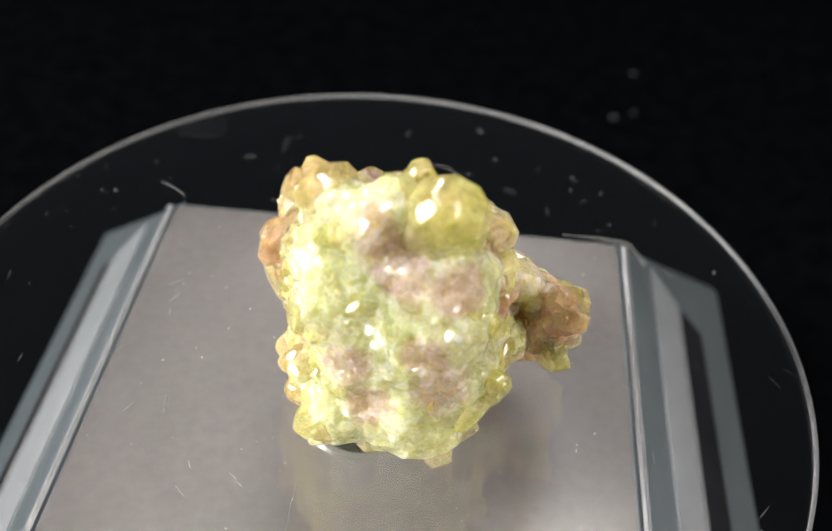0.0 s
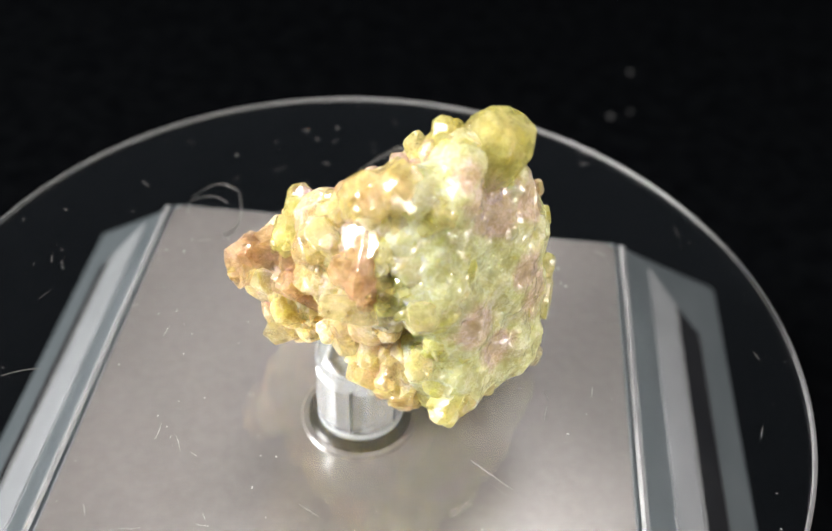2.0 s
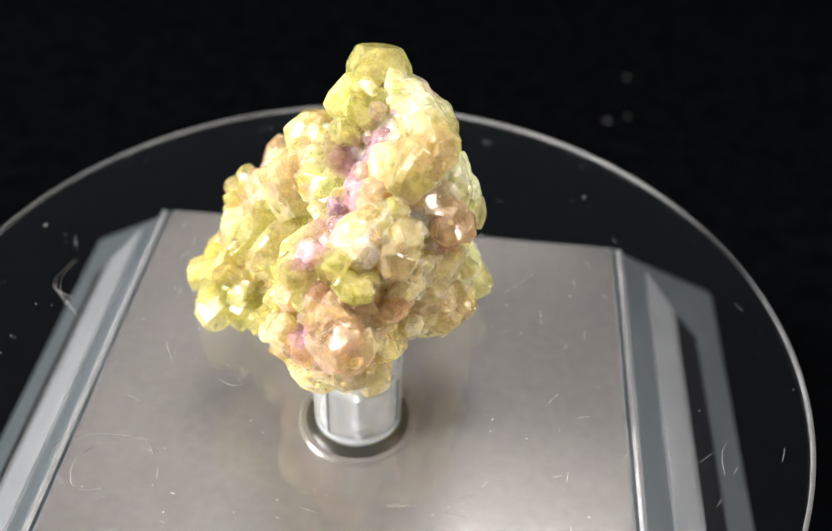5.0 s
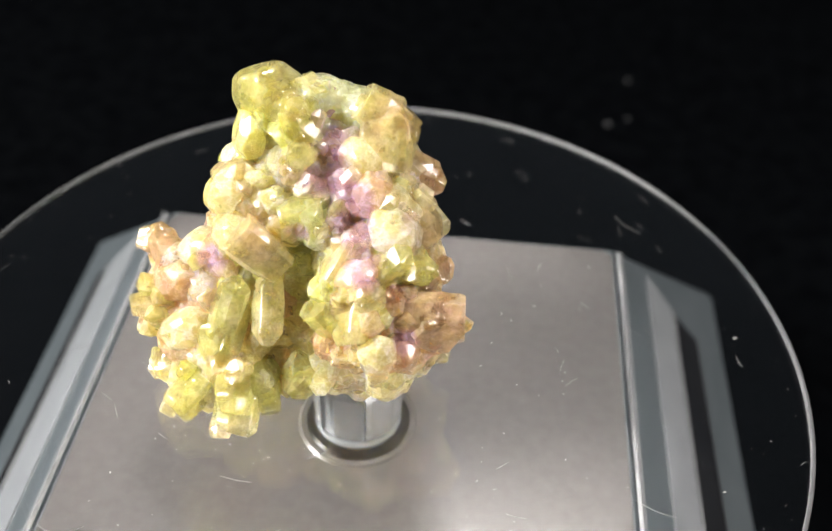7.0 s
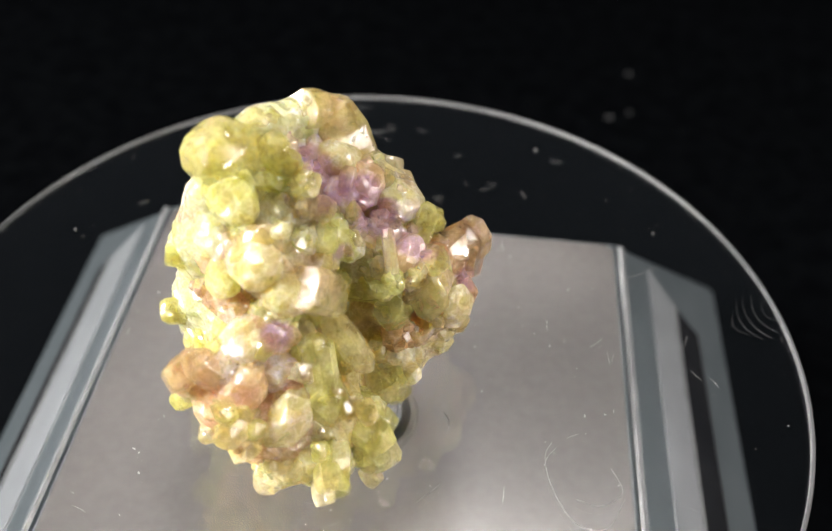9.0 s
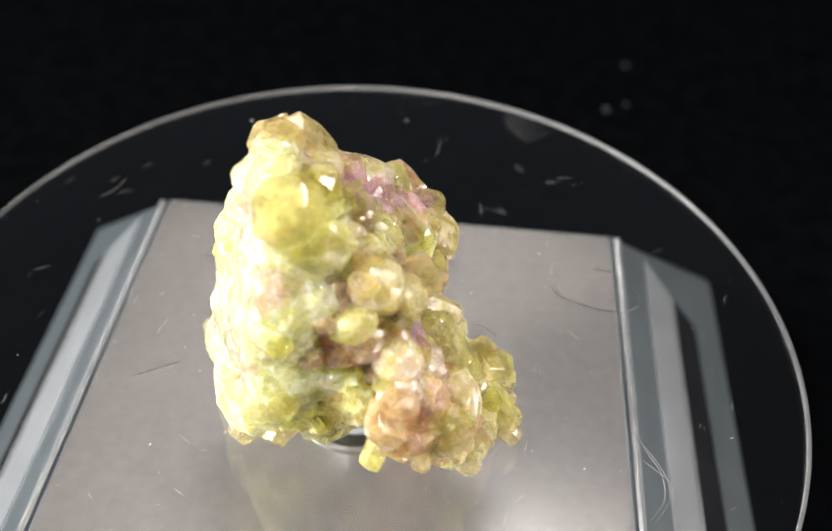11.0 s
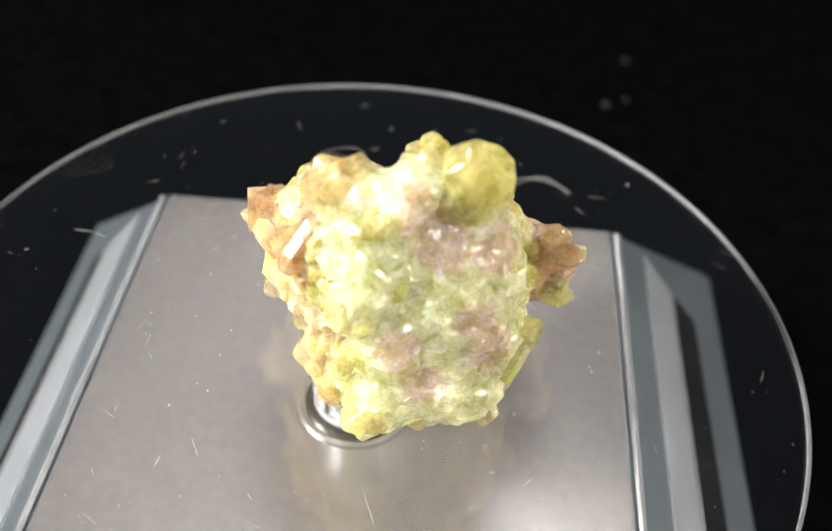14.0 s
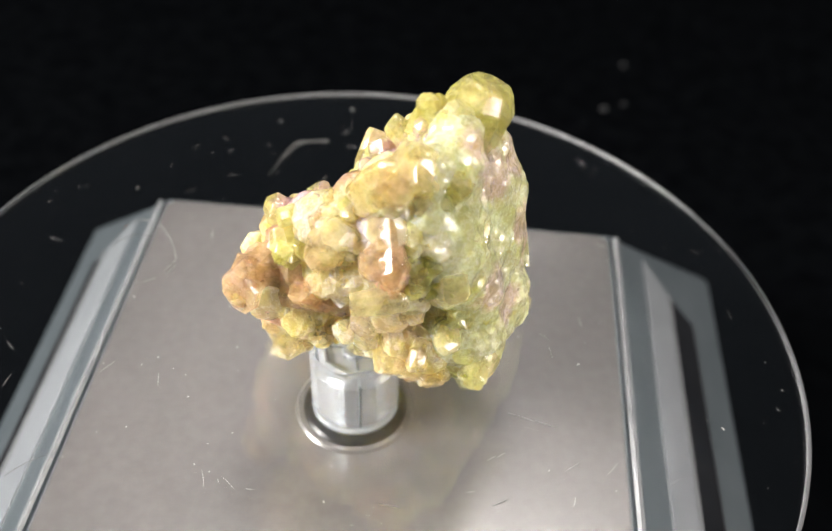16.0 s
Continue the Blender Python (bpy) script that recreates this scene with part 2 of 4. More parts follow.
# ---- the base: a truncated pyramid turned eight degrees ----
BASE_TURN = -8.0
TOP_H, LOW_H, BASE_Z = 0.4467 * U, 0.765 * U, PLATE_Z - GROUND_Z
base = tagged(new("pyramid_stand"), "smoky grey plastic pyramid-shaped display stand with a silver plate", "display stand")
base.matrix_world = pose(0, 0.027 * U, GROUND_Z, 0, 0, BASE_TURN)
bm = bmesh.new()
loft(bm, [square(LOW_H, 0.0, 0.0008), square(LOW_H, 0.0006, 0.0008), square(TOP_H, BASE_Z - 0.0004, 0.0006), square(TOP_H - 0.0003, BASE_Z - 0.0002, 0.0006)])
part("body", bm, SMOKE, base)


def slope_quad(bm, u0, u1, a0, a1, lift0, lift1):
    """A slab on the +x slope between the height shares u0 and u1 (0 at the top), its ends held a0, a1 short of the corner edges."""
    out = Vector((BASE_Z, 0, LOW_H - TOP_H)).normalized()
    ring = []
    for lift in (lift0, lift1):
        pts = []
        for u, side, a in ((u0, -1, a0), (u1, -1, a1), (u1, 1, a1), (u0, 1, a0)):
            h = TOP_H + (LOW_H - TOP_H) * u
            pts.append(Vector((h, side * (h - a), BASE_Z * (1 - u))) + out * lift)
        ring.append(pts)
    loft(bm, ring)


for k in range(4):
    bm = bmesh.new()
    slope_quad(bm, 0.05, 0.985, 0.0012, 0.0012, -0.001, 0.0001)
    side = part("side_panel", bm, SMOKE, base)
    side.matrix_basis = pose(0, 0, 0, 0, 0, 90 * k)
    strip, window = (0.46, 0.49) if k != 2 else (0.55, 0.60)
    bm = bmesh.new()
    slope_quad(bm, 0.245, strip, 0.0022, 0.0066, -0.0003, 0.0003)
    part("pale_strip", bm, STRIP, side, "pale grey raised strip")
    slant = lambda u: 0.0072 + 0.0164 * (u - window)
    bm = bmesh.new()
    slope_quad(bm, window, 0.70, slant(window), slant(0.70), -0.0003, 0.0002)
    part("black_window", bm, DARK, side, "black glossy window")
    bm = bmesh.new()
    slope_quad(bm, 0.702, 0.935, slant(0.702), slant(0.935), -0.0003, 0.0002)
    part("brown_window", bm, BROWN, side, "dark brown translucent window")
    bm = bmesh.new()
    slope_quad(bm, window - 0.018, window - 0.002, slant(window) - 0.0004, slant(window), -0.0003, 0.00035)
    part("window_edge", bm, EDGE, side, "thin pale window edge")
    # a pale line along every upper edge but the far one
    if k != 1:
        bm = bmesh.new()
        slope_quad(bm, 0.0, 0.026, 0.0006, 0.0006, 0.0, 0.0004)
        part("upper_edge", bm, EDGE, side, "pale grey edge")
bm = bmesh.new()
loft(bm, [square(TOP_H - 0.0006, BASE_Z - 0.0006, 0.0008), square(TOP_H - 0.0006, BASE_Z + 0.0002, 0.0008)])
part("top_plate", bm, PLATE, base, "frosted silver top plate")
ring_at = Matrix.Rotation(radians(-BASE_TURN), 4, "Z") @ Matrix.Translation(OFF + Vector((0, -0.027 * U, 0)))
for name, mat, wide, rise, label in (("bearing_ring", DARK, 0.0050, 0.0007, "dark bearing ring round the spindle"), ("collar", PLATE, 0.0058, 0.0004, "shiny raised collar")):
    bm = bmesh.new()
    loft(bm, [circle(wide, BASE_Z), circle(wide, BASE_Z + rise - 0.0002), circle(wide - 0.0003, BASE_Z + rise)])
    bmesh.ops.transform(bm, matrix=ring_at, verts=bm.verts)
    part(name, bm, mat, base, label)

# ---- the clear turning disc with its spindle ----
DISC_TILT = Matrix.Translation((0.0001, -0.0002, DISC_Z)) @ Vector((0, 0, 1)).rotation_difference(Vector((0.0130, -0.0115, 1))).to_matrix().to_4x4()
turntable = tagged(new("turntable_disc"), "clear scratched acrylic turntable disc on a short clear spindle", "turntable")
bm = bmesh.new()
IN_R = DISC_R - 0.0003
loft(bm, [circle(IN_R, -DISC_T, 192), circle(IN_R, 0, 192)])
bmesh.ops.transform(bm, matrix=DISC_TILT, verts=bm.verts)
disc = part("disc", bm, CLEAR, turntable, "clear acrylic disc with light scratches")
disc.visible_shadow = False
disc.data.materials.append(RIM)   # the cut side is frosted
for poly in disc.data.polygons:
    poly.material_index = 1 if len(poly.vertices) == 4 else 0
bm = bmesh.new()
e = 0.00012
rows = [[bm.verts.new(p) for p in circle(r, z, 192)] for r, z in ((IN_R + 0.00001, -DISC_T + e), (DISC_R - e, -DISC_T), (DISC_R, -DISC_T + e), (DISC_R, -e), (DISC_R - e, 0), (IN_R + 0.00001, -e))]
for lo, hi in zip(rows, rows[1:] + rows[:1]):
    for i in range(192):
        bm.faces.new((lo[i], lo[(i + 1) % 192], hi[(i + 1) % 192], hi[i]))
bmesh.ops.transform(bm, matrix=DISC_TILT, verts=bm.verts)
part("rim", bm, RIM, turntable, "frosted whitish cut rim", True)
bm = bmesh.new()
r, foot, head = 0.0042, PLATE_Z + 0.0008, DISC_Z - DISC_T - 0.0003
loft(bm, [circle(r - 0.0002, foot, 64), circle(r, foot + 0.0002, 64), circle(r, head - 0.0004, 64), circle(r - 0.0003, head, 64)])
spindle = part("spindle", bm, CLEAR, turntable, "clear plastic spindle")
spindle.visible_shadow = False
bm = bmesh.new()
loft(bm, [circle(w, z, 8) for w, z in ((0.0035, foot + 0.0009), (0.0036, foot + 0.0011), (0.0036, head - 0.0022), (0.0031, head - 0.0014), (0.0029, head - 0.0014), (0.0027, head - 0.0019), (0.0012, head - 0.0019), (0.0011, head - 0.0012))])
part("core", bm, SILVER, spindle, "bright silvery eight-sided core")
bm = bmesh.new()
loft(bm, [circle(w, z, 64) for w, z in ((0.0039, foot + 0.0001), (0.0040, foot + 0.0004), (0.0038, foot + 0.0007), (0.0033, foot + 0.0008))])
part("foot_ring", bm, STRIP, spindle, "pale rounded foot ring", True)
bm = bmesh.new()
for q in range(2):
    made = bmesh.ops.create_cube(bm, size=1.0)["verts"]
    bmesh.ops.transform(bm, matrix=pose(0, 0, (foot + head) / 2 - 0.0004, 0, 0, 22 + 67 * q) @ Matrix.Diagonal((0.0076, 0.00014, head - foot - 0.0028, 1)), verts=made)
part("fin", bm, SMOKE, spindle, "thin moulding lines")

# dust, lint and scratches on the disc
dust_rng = random.Random(11)


def on_disc(x, y, lift=0.00004):
    return DISC_TILT @ Vector((x * 0.001, y * 0.001, lift))


def fibre(*points, width=0.00002):
    """A hair-thin fibre or scratch that lies on the disc along the points (millimetres)."""
    path = []
    ends = [points[0], *points, points[-1]]
    for p0, p1, p2, p3 in zip(ends, ends[1:], ends[2:], ends[3:]):
        for k in range(8):
            f = k / 8
            path.append(tuple(0.5 * (2 * b + (c - a) * f + (2 * a - 5 * b + 4 * c - d) * f * f + (3 * b - a - 3 * c + d) * f ** 3) + dust_rng.uniform(-0.02, 0.02) for a, b, c, d in zip(p0, p1, p2, p3)))
    path.append(points[-1])
    rings = []
    for i, (x, y) in enumerate(path):
        ax, ay = path[min(i + 1, len(path) - 1)][0] - path[max(i - 1, 0)][0], path[min(i + 1, len(path) - 1)][1] - path[max(i - 1, 0)][1]
        n = math.hypot(ax, ay) or 1
        w = width * 1000 * (0.35 + 0.65 * math.sin(math.pi * (i + 0.5) / len(path)))
        rings.append([on_disc(x - ay / n * w, y + ax / n * w, 0.00001), on_disc(x, y, 0.00007), on_disc(x + ay / n * w, y - ax / n * w, 0.00001)])
    bm = bmesh.new()
    loft(bm, rings)
    return part("fibre", bm, DUST, turntable, "thin whitish fibre")


fibre((28.4, 10.6), (27.4, 13.2), (25.2, 14.5), (20.7, 15.0))
fibre((6.4, 26.4), (9.5, 25.8), (10.0, 23.4), (7.6, 20.8), (5.0, 19.4), (3.4, 19.5))
fibre((6.3, 11.2), (4.8, 10.9), (4.1, 10.1))
fibre((20.5, 15.1), (23.2, 14.6), (25.3, 14.2), (27.2, 12.8), (28.1, 10.4))
fibre((23.6, 13.8), (26.2, 14.3), (27.6, 13.4))
fibre((4.0, 24.7), (5.8, 26.1), (7.7, 24.8), (7.9, 22.9))
fibre((-30.2, -13.2), (-30.5, -11.7), (-31.7, -9.9))
fibre((-21.2, 22.8), (-19.8, 21.9), (-18.6, 20.6))
fibre((-16.7, -5.9), (-16.7, -7.7))
fibre((-5.4, -14.7), (-5.7, -16.9), (-5.9, -18.8))
fibre((-14.8, -14.8), (-14.0, -15.8))
fibre((13.1, 11.4), (12.0, 12.0), (10.8, 12.5))
fibre((5.9, 19.6), (4.8, 19.6), (3.8, 20.0))

# a smudged finger mark near the rim
for n in (0, 2, 4, 6, 8):
    arc = []
    for k in range(5):
        f = k / 4 - 0.5
        u, v = (n - 4) * 0.24 + 0.5 * (f * 2) ** 2, f * (1.7 - 0.05 * (n - 4) ** 2)
        arc.append((-17.5 + u * -1.5 + v * 2.7, 32.4 + u * 1.2 + v * 2.0))
    fibre(*arc, width=0.000008).data.materials[0] = SMUDGE
bm = bmesh.new()
for k in range(170):
    a, d = dust_rng.uniform(0, 6.28), DISC_R * 1000 * math.sqrt(dust_rng.random()) * 0.97
    size = dust_rng.choice((0.025, 0.03, 0.035, 0.04, 0.07))
    long = dust_rng.choice((1, 1, 1.5, 3))
    turn = dust_rng.uniform(0, 6.28)
    ring = []
    for lift in (0.00001, 0.00006):
        pts = []
        for c in range(5):
            b = 2 * math.pi * c / 5
            u, v = size * long * math.cos(b) * dust_rng.uniform(0.7, 1.2), size * math.sin(b) * dust_rng.uniform(0.7, 1.2)
            pts.append(on_disc(d * math.cos(a) + u * math.cos(turn) - v * math.sin(turn), d * math.sin(a) + u * math.sin(turn) + v * math.cos(turn), lift))
        ring.append(pts)
    loft(bm, ring)
tagged(part("dust", bm, DUST, turntable, "scattered white dust specks"), kind="stuff")
bm = bmesh.new()
for k in range(90):
    a, d = dust_rng.uniform(0, 6.28), DISC_R * 1000 * dust_rng.uniform(0.42, 0.985)
    way, span, bend = a + 1.57 + dust_rng.gauss(0, 0.5), dust_rng.uniform(0.3, 2.2), dust_rng.uniform(-0.5, 0.5)
    x, y = d * math.cos(a), d * math.sin(a)
    rings = []
    for i in range(5):
        w = 0.016 * (0.3 + math.sin(math.pi * (i + 0.5) / 5))
        nx, ny = -math.sin(way), math.cos(way)
        rings.append([on_disc(x - nx * w, y - ny * w, 0.00001), on_disc(x, y, 0.00003), on_disc(x + nx * w, y + ny * w, 0.00001)])
        x, y, way = x + math.cos(way) * span / 5, y + math.sin(way) * span / 5, way + bend / 5
    if math.hypot(x, y) < DISC_R * 985:
        loft(bm, rings)
tagged(part("scratches", bm, DUST, turntable, "fine whitish scratches"), kind="stuff")
for x, y, size in ((-6.8, 16.2, 0.16), (35.0, 9.6, 0.3), (-25.9, 21.4, 0.2), (12.1, 8.4, 0.16), (19.5, -10.0, 0.22), (1.6, -20.0, 0.18), (-34.5, 6.0, 0.3), (8.9, -12.5, 0.15), (3.6, -14.3, 0.2), (-2.6, -32.7, 0.22), (-17.6, -1.9, 0.14)):
    bm = bmesh.new()
    bmesh.ops.create_icosphere(bm, subdivisions=1, radius=1.0)
    for v in bm.verts:
        v.co *= dust_rng.uniform(0.7, 1.15)
    bmesh.ops.transform(bm, matrix=Matrix.Translation(on_disc(x, y, 0.00004)) @ Matrix.Rotation(dust_rng.uniform(0, 3), 4, "Z") @ Matrix.Diagonal((size * 0.001, size * 0.0005, 0.00006, 1)), verts=bm.verts)
    part("crumb", bm, DUST, turntable, "tiny whitish crumb")

# lint on the black surface
for x, y, r in ((0.0520, 0.1004, 0.0007), (0.0452, 0.0858, 0.0008), (0.0493, 0.0874, 0.0005)):
    bm = bmesh.new()
    bmesh.ops.create_icosphere(bm, subdivisions=1, radius=r)
    for v in bm.verts:
        v.co *= dust_rng.uniform(0.6, 1.2)
        v.co.z *= 0.4
    bmesh.ops.translate(bm, vec=(x, y, GROUND_Z + r * 0.3), verts=bm.verts)
    lint = tagged(new("lint", mesh_of(bm, "lint", LINT)), "grey lint speck on the black surface", "lint", "lint specks")


# ---- the specimen: masses of grown-together mineral, then single crystals; millimetres, in the specimen's own space ----
specimen = tagged(new("mineral_specimen"), "cluster of yellow-green and rose-brown translucent crystals with lilac veins", "mineral specimen")
rng = random.Random(7)
MM = 0.001
OLIVE_LUMPS = [(-0.6, 1.1, 43.2, 4.60), (7.8, -7.7, 35.2, 2.72), (3.6, -6.5, 52.4, 2.55), (11.2, -5.6, 39.0, 1.97), (9.9, -2.7, 44.0, 1.92), (8.2, -10.3, 37.7, 1.83), (9.9, -6.9, 37.3, 1.73), (6.1, -7.7, 51.6, 1.57), (7.4, -11.5, 39.8, 1.57), (11.6, 5.3, 34.0, 1.57), (9.1, 4.0, 34.0, 1.57), (0.2, 6.1, 42.8, 1.51), (5.7, -8.2, 53.7, 1.45), (7.8, -11.1, 41.9, 1.26), (8.6, -5.2, 33.5, 1.26), (-4.4, -7.3, 44.9, 1.19), (2.3, 4.4, 40.7, 1.03), (4.9, -12.4, 38.6, 1.03), (4.0, 3.6, 43.6, 1.03), (7.4, -6.5, 50.8, 1.03), (10.7, -0.2, 41.1, 1.03), (1.5, 5.3, 41.5, 0.94)]
OLIVE_LUMPS_2 = [(5.7, -12.4, 41.1, 0.94), (9.5, 5.3, 35.6, 0.94), (10.3, -9.0, 36.5, 0.94), (4.0, -3.5, 52.0, 0.94), (9.1, -10.3, 39.8, 0.94), (10.3, -7.7, 39.8, 0.94), (5.3, -12.4, 42.4, 0.84), (6.5, -12.4, 38.2, 0.84), (9.9, -8.6, 38.6, 0.84), (-4.0, -8.2, 46.6, 0.73), (-4.0, 4.4, 44.9, 0.73), (-3.1, -7.7, 49.5, 0.73), (2.8, 4.9, 42.4, 0.73), (3.2, 4.4, 44.5, 0.73), (6.5, -6.5, 53.3, 0.73), (7.8, -7.7, 49.9, 0.73), (8.2, -5.6, 49.9, 0.73), (10.7, -6.5, 41.5, 0.73), (-5.6, -5.6, 48.2, 0.59), (11.6, 5.7, 36.1, 0.59), (-5.6, -6.1, 44.9, 0.59), (-5.6, -6.1, 46.6, 0.59)]
OLIVE_LUMPS_3 = [(-5.2, -6.1, 49.1, 0.59), (-4.8, -7.3, 47.0, 0.59), (-4.8, -5.6, 49.9, 0.59)]
GREEN_LUMPS = [(3.2, -5.2, 40.7, 7.20), (-1.4, -9.0, 35.6, 3.39), (0.7, -6.5, 51.6, 2.10), (-2.3, -8.6, 44.9, 1.92), (4.0, -1.4, 47.4, 1.92), (-4.0, -5.6, 43.2, 1.83), (1.5, -11.5, 36.5, 1.73), (1.1, -11.5, 34.4, 1.39), (2.8, -12.4, 38.2, 1.39), (0.7, -6.5, 33.5, 1.33), (1.9, -8.6, 33.5, 1.33), (4.9, 1.9, 42.8, 1.33), (-1.9, -9.0, 47.4, 1.26), (3.2, -10.7, 46.1, 1.19), (4.4, -11.5, 44.9, 1.19), (-1.9, -10.7, 39.0, 1.03), (1.1, -7.7, 53.7, 1.03), (6.1, -1.9, 48.7, 1.03), (-3.5, -8.6, 39.0, 0.94), (-3.1, -9.4, 40.3, 0.94), (3.2, 0.7, 46.6, 0.94), (-0.2, -9.0, 47.0, 0.94)]
GREEN_LUMPS_2 = [(1.5, -10.3, 33.1, 0.94), (1.9, -6.9, 55.0, 0.94), (2.3, -6.5, 33.1, 0.94), (-1.0, -8.2, 52.4, 0.84), (0.2, -8.6, 52.9, 0.84), (-0.6, -10.3, 44.9, 0.84), (-3.1, -9.8, 39.0, 0.73), (-2.7, -9.8, 42.4, 0.73), (-0.2, -11.5, 38.2, 0.73), (2.8, -13.2, 36.5, 0.73), (15.8, -6.9, 39.0, 0.73)]
HONEY_LUMPS = [(-0.2, 1.1, 37.7, 4.70), (4.9, 0.2, 35.6, 3.20), (-2.3, -5.2, 35.2, 2.97), (11.6, 2.3, 35.6, 2.97), (7.8, -4.0, 46.6, 2.97), (7.8, 1.9, 34.0, 1.73), (4.9, 3.6, 34.0, 1.68), (7.0, -11.1, 44.0, 1.57), (-4.0, 4.0, 36.1, 1.51), (-4.8, 3.2, 37.7, 1.33), (-3.1, 4.0, 34.4, 1.33), (1.9, -1.4, 33.5, 1.33), (3.2, -2.7, 33.5, 1.33), (4.9, -3.1, 33.5, 1.33), (6.1, -4.4, 33.5, 1.33), (-4.0, -5.2, 38.2, 1.26), (6.1, -1.0, 46.6, 1.26), (-4.4, -6.9, 37.3, 1.19), (1.9, 5.3, 44.0, 1.19), (7.0, 4.0, 34.0, 1.19), (-5.2, 2.8, 41.9, 1.03), (7.0, 2.3, 37.7, 1.03)]
HONEY_LUMPS_2 = [(9.1, -9.0, 43.6, 1.03), (-4.4, -4.4, 39.8, 0.94), (-4.8, 2.3, 39.4, 0.94), (-4.4, -4.8, 41.1, 0.94), (-4.0, 6.1, 36.5, 0.94), (17.5, -2.7, 38.2, 0.94), (17.5, -1.4, 37.3, 0.94), (-5.6, 1.5, 43.2, 0.94), (-5.2, 1.5, 37.3, 0.94), (-4.8, -7.3, 34.4, 0.94), (0.7, 5.7, 44.9, 0.94), (1.1, -4.8, 33.1, 0.94), (2.8, -4.8, 33.1, 0.94), (4.4, 3.2, 37.7, 0.94), (-5.2, -5.2, 36.9, 0.84), (7.8, 2.3, 39.0, 0.84), (4.0, -5.2, 33.1, 0.84), (-4.0, -7.3, 33.1, 0.73), (-0.6, -6.9, 53.7, 0.73), (8.6, 2.8, 38.2, 0.73), (-5.2, -6.9, 35.6, 0.59), (8.2, 2.8, 36.1, 0.59)]
HONEY_LUMPS_3 = [(9.5, -0.6, 32.3, 0.59), (17.0, -3.1, 36.5, 0.59), (-6.1, 3.2, 39.0, 0.59), (-6.1, 4.0, 40.3, 0.59), (-5.6, -6.5, 36.5, 0.59), (-5.6, -6.1, 35.2, 0.59), (-5.6, -4.4, 38.2, 0.59), (-5.2, -8.6, 34.8, 0.59), (-5.2, -8.2, 36.1, 0.59), (-5.2, -4.0, 36.5, 0.59), (-5.2, 4.9, 37.3, 0.59), (-4.8, -6.1, 41.1, 0.59)]
ROSE_LUMPS = [(9.1, -1.9, 36.9, 4.40), (13.7, -1.0, 36.1, 3.56), (-2.3, 5.3, 39.8, 3.44), (14.5, -4.0, 38.6, 2.82), (10.3, -5.2, 44.0, 1.57), (9.1, -6.9, 45.3, 1.51), (8.2, -6.9, 48.2, 1.51), (3.2, 4.9, 38.6, 1.33), (7.8, 1.1, 40.7, 1.33), (15.8, -6.5, 40.7, 1.26), (1.1, 6.1, 38.2, 1.26), (-5.6, -4.4, 44.9, 1.03), (-5.2, 7.4, 41.5, 1.03), (9.9, -7.3, 43.6, 1.03), (-1.4, 6.1, 43.6, 0.94), (-6.1, -4.8, 46.6, 0.94), (0.7, 7.4, 41.1, 0.94), (1.1, 7.4, 39.4, 0.94), (9.5, -8.2, 47.0, 0.94), (-2.7, 5.7, 43.6, 0.94), (15.4, -5.2, 41.9, 0.84), (2.8, 6.5, 38.6, 0.73)]
ROSE_LUMPS_2 = [(9.9, -6.9, 47.0, 0.73), (11.2, -1.0, 32.7, 0.73), (-0.2, 8.2, 38.6, 0.59), (7.8, -11.9, 45.7, 0.59), (16.6, -1.4, 39.0, 0.59), (-6.9, 7.8, 41.5, 0.59), (-6.1, 5.7, 40.7, 0.59)]
LILAC_LUMPS = [(-1.0, -4.0, 47.0, 4.64), (10.7, -3.5, 41.1, 2.45), (12.4, -1.4, 40.3, 1.57), (1.5, -4.0, 51.6, 1.03), (1.9, 0.2, 47.4, 0.94), (13.7, -3.1, 41.9, 0.94), (-0.6, -4.0, 52.0, 0.94), (14.9, -4.0, 41.9, 0.94), (4.4, -9.0, 51.2, 0.84)]
PALE_LUMPS = [(4.0, -5.6, 48.2, 3.89), (4.9, -10.3, 35.2, 3.36), (6.1, -9.0, 46.6, 3.00), (-1.0, 5.7, 35.6, 2.45), (2.8, 4.4, 35.2, 2.18), (-0.2, -2.7, 34.4, 2.10), (-3.5, -2.7, 38.2, 1.88), (-3.1, -4.0, 51.6, 1.83), (-4.0, -3.1, 42.8, 1.78), (6.1, -9.0, 49.9, 1.73), (14.9, 2.3, 34.4, 1.73), (-1.9, -5.6, 52.4, 1.57), (-4.8, -1.4, 44.0, 1.51), (-3.1, 0.7, 47.8, 1.51), (13.7, 4.4, 34.0, 1.39), (-4.4, -0.2, 46.6, 1.33), (2.3, 2.3, 33.5, 1.33), (5.7, -6.1, 33.5, 1.33), (7.4, -0.6, 45.3, 1.26), (4.0, -6.9, 33.1, 1.19), (6.5, 1.5, 41.9, 1.03), (16.2, 0.7, 33.5, 1.03)]
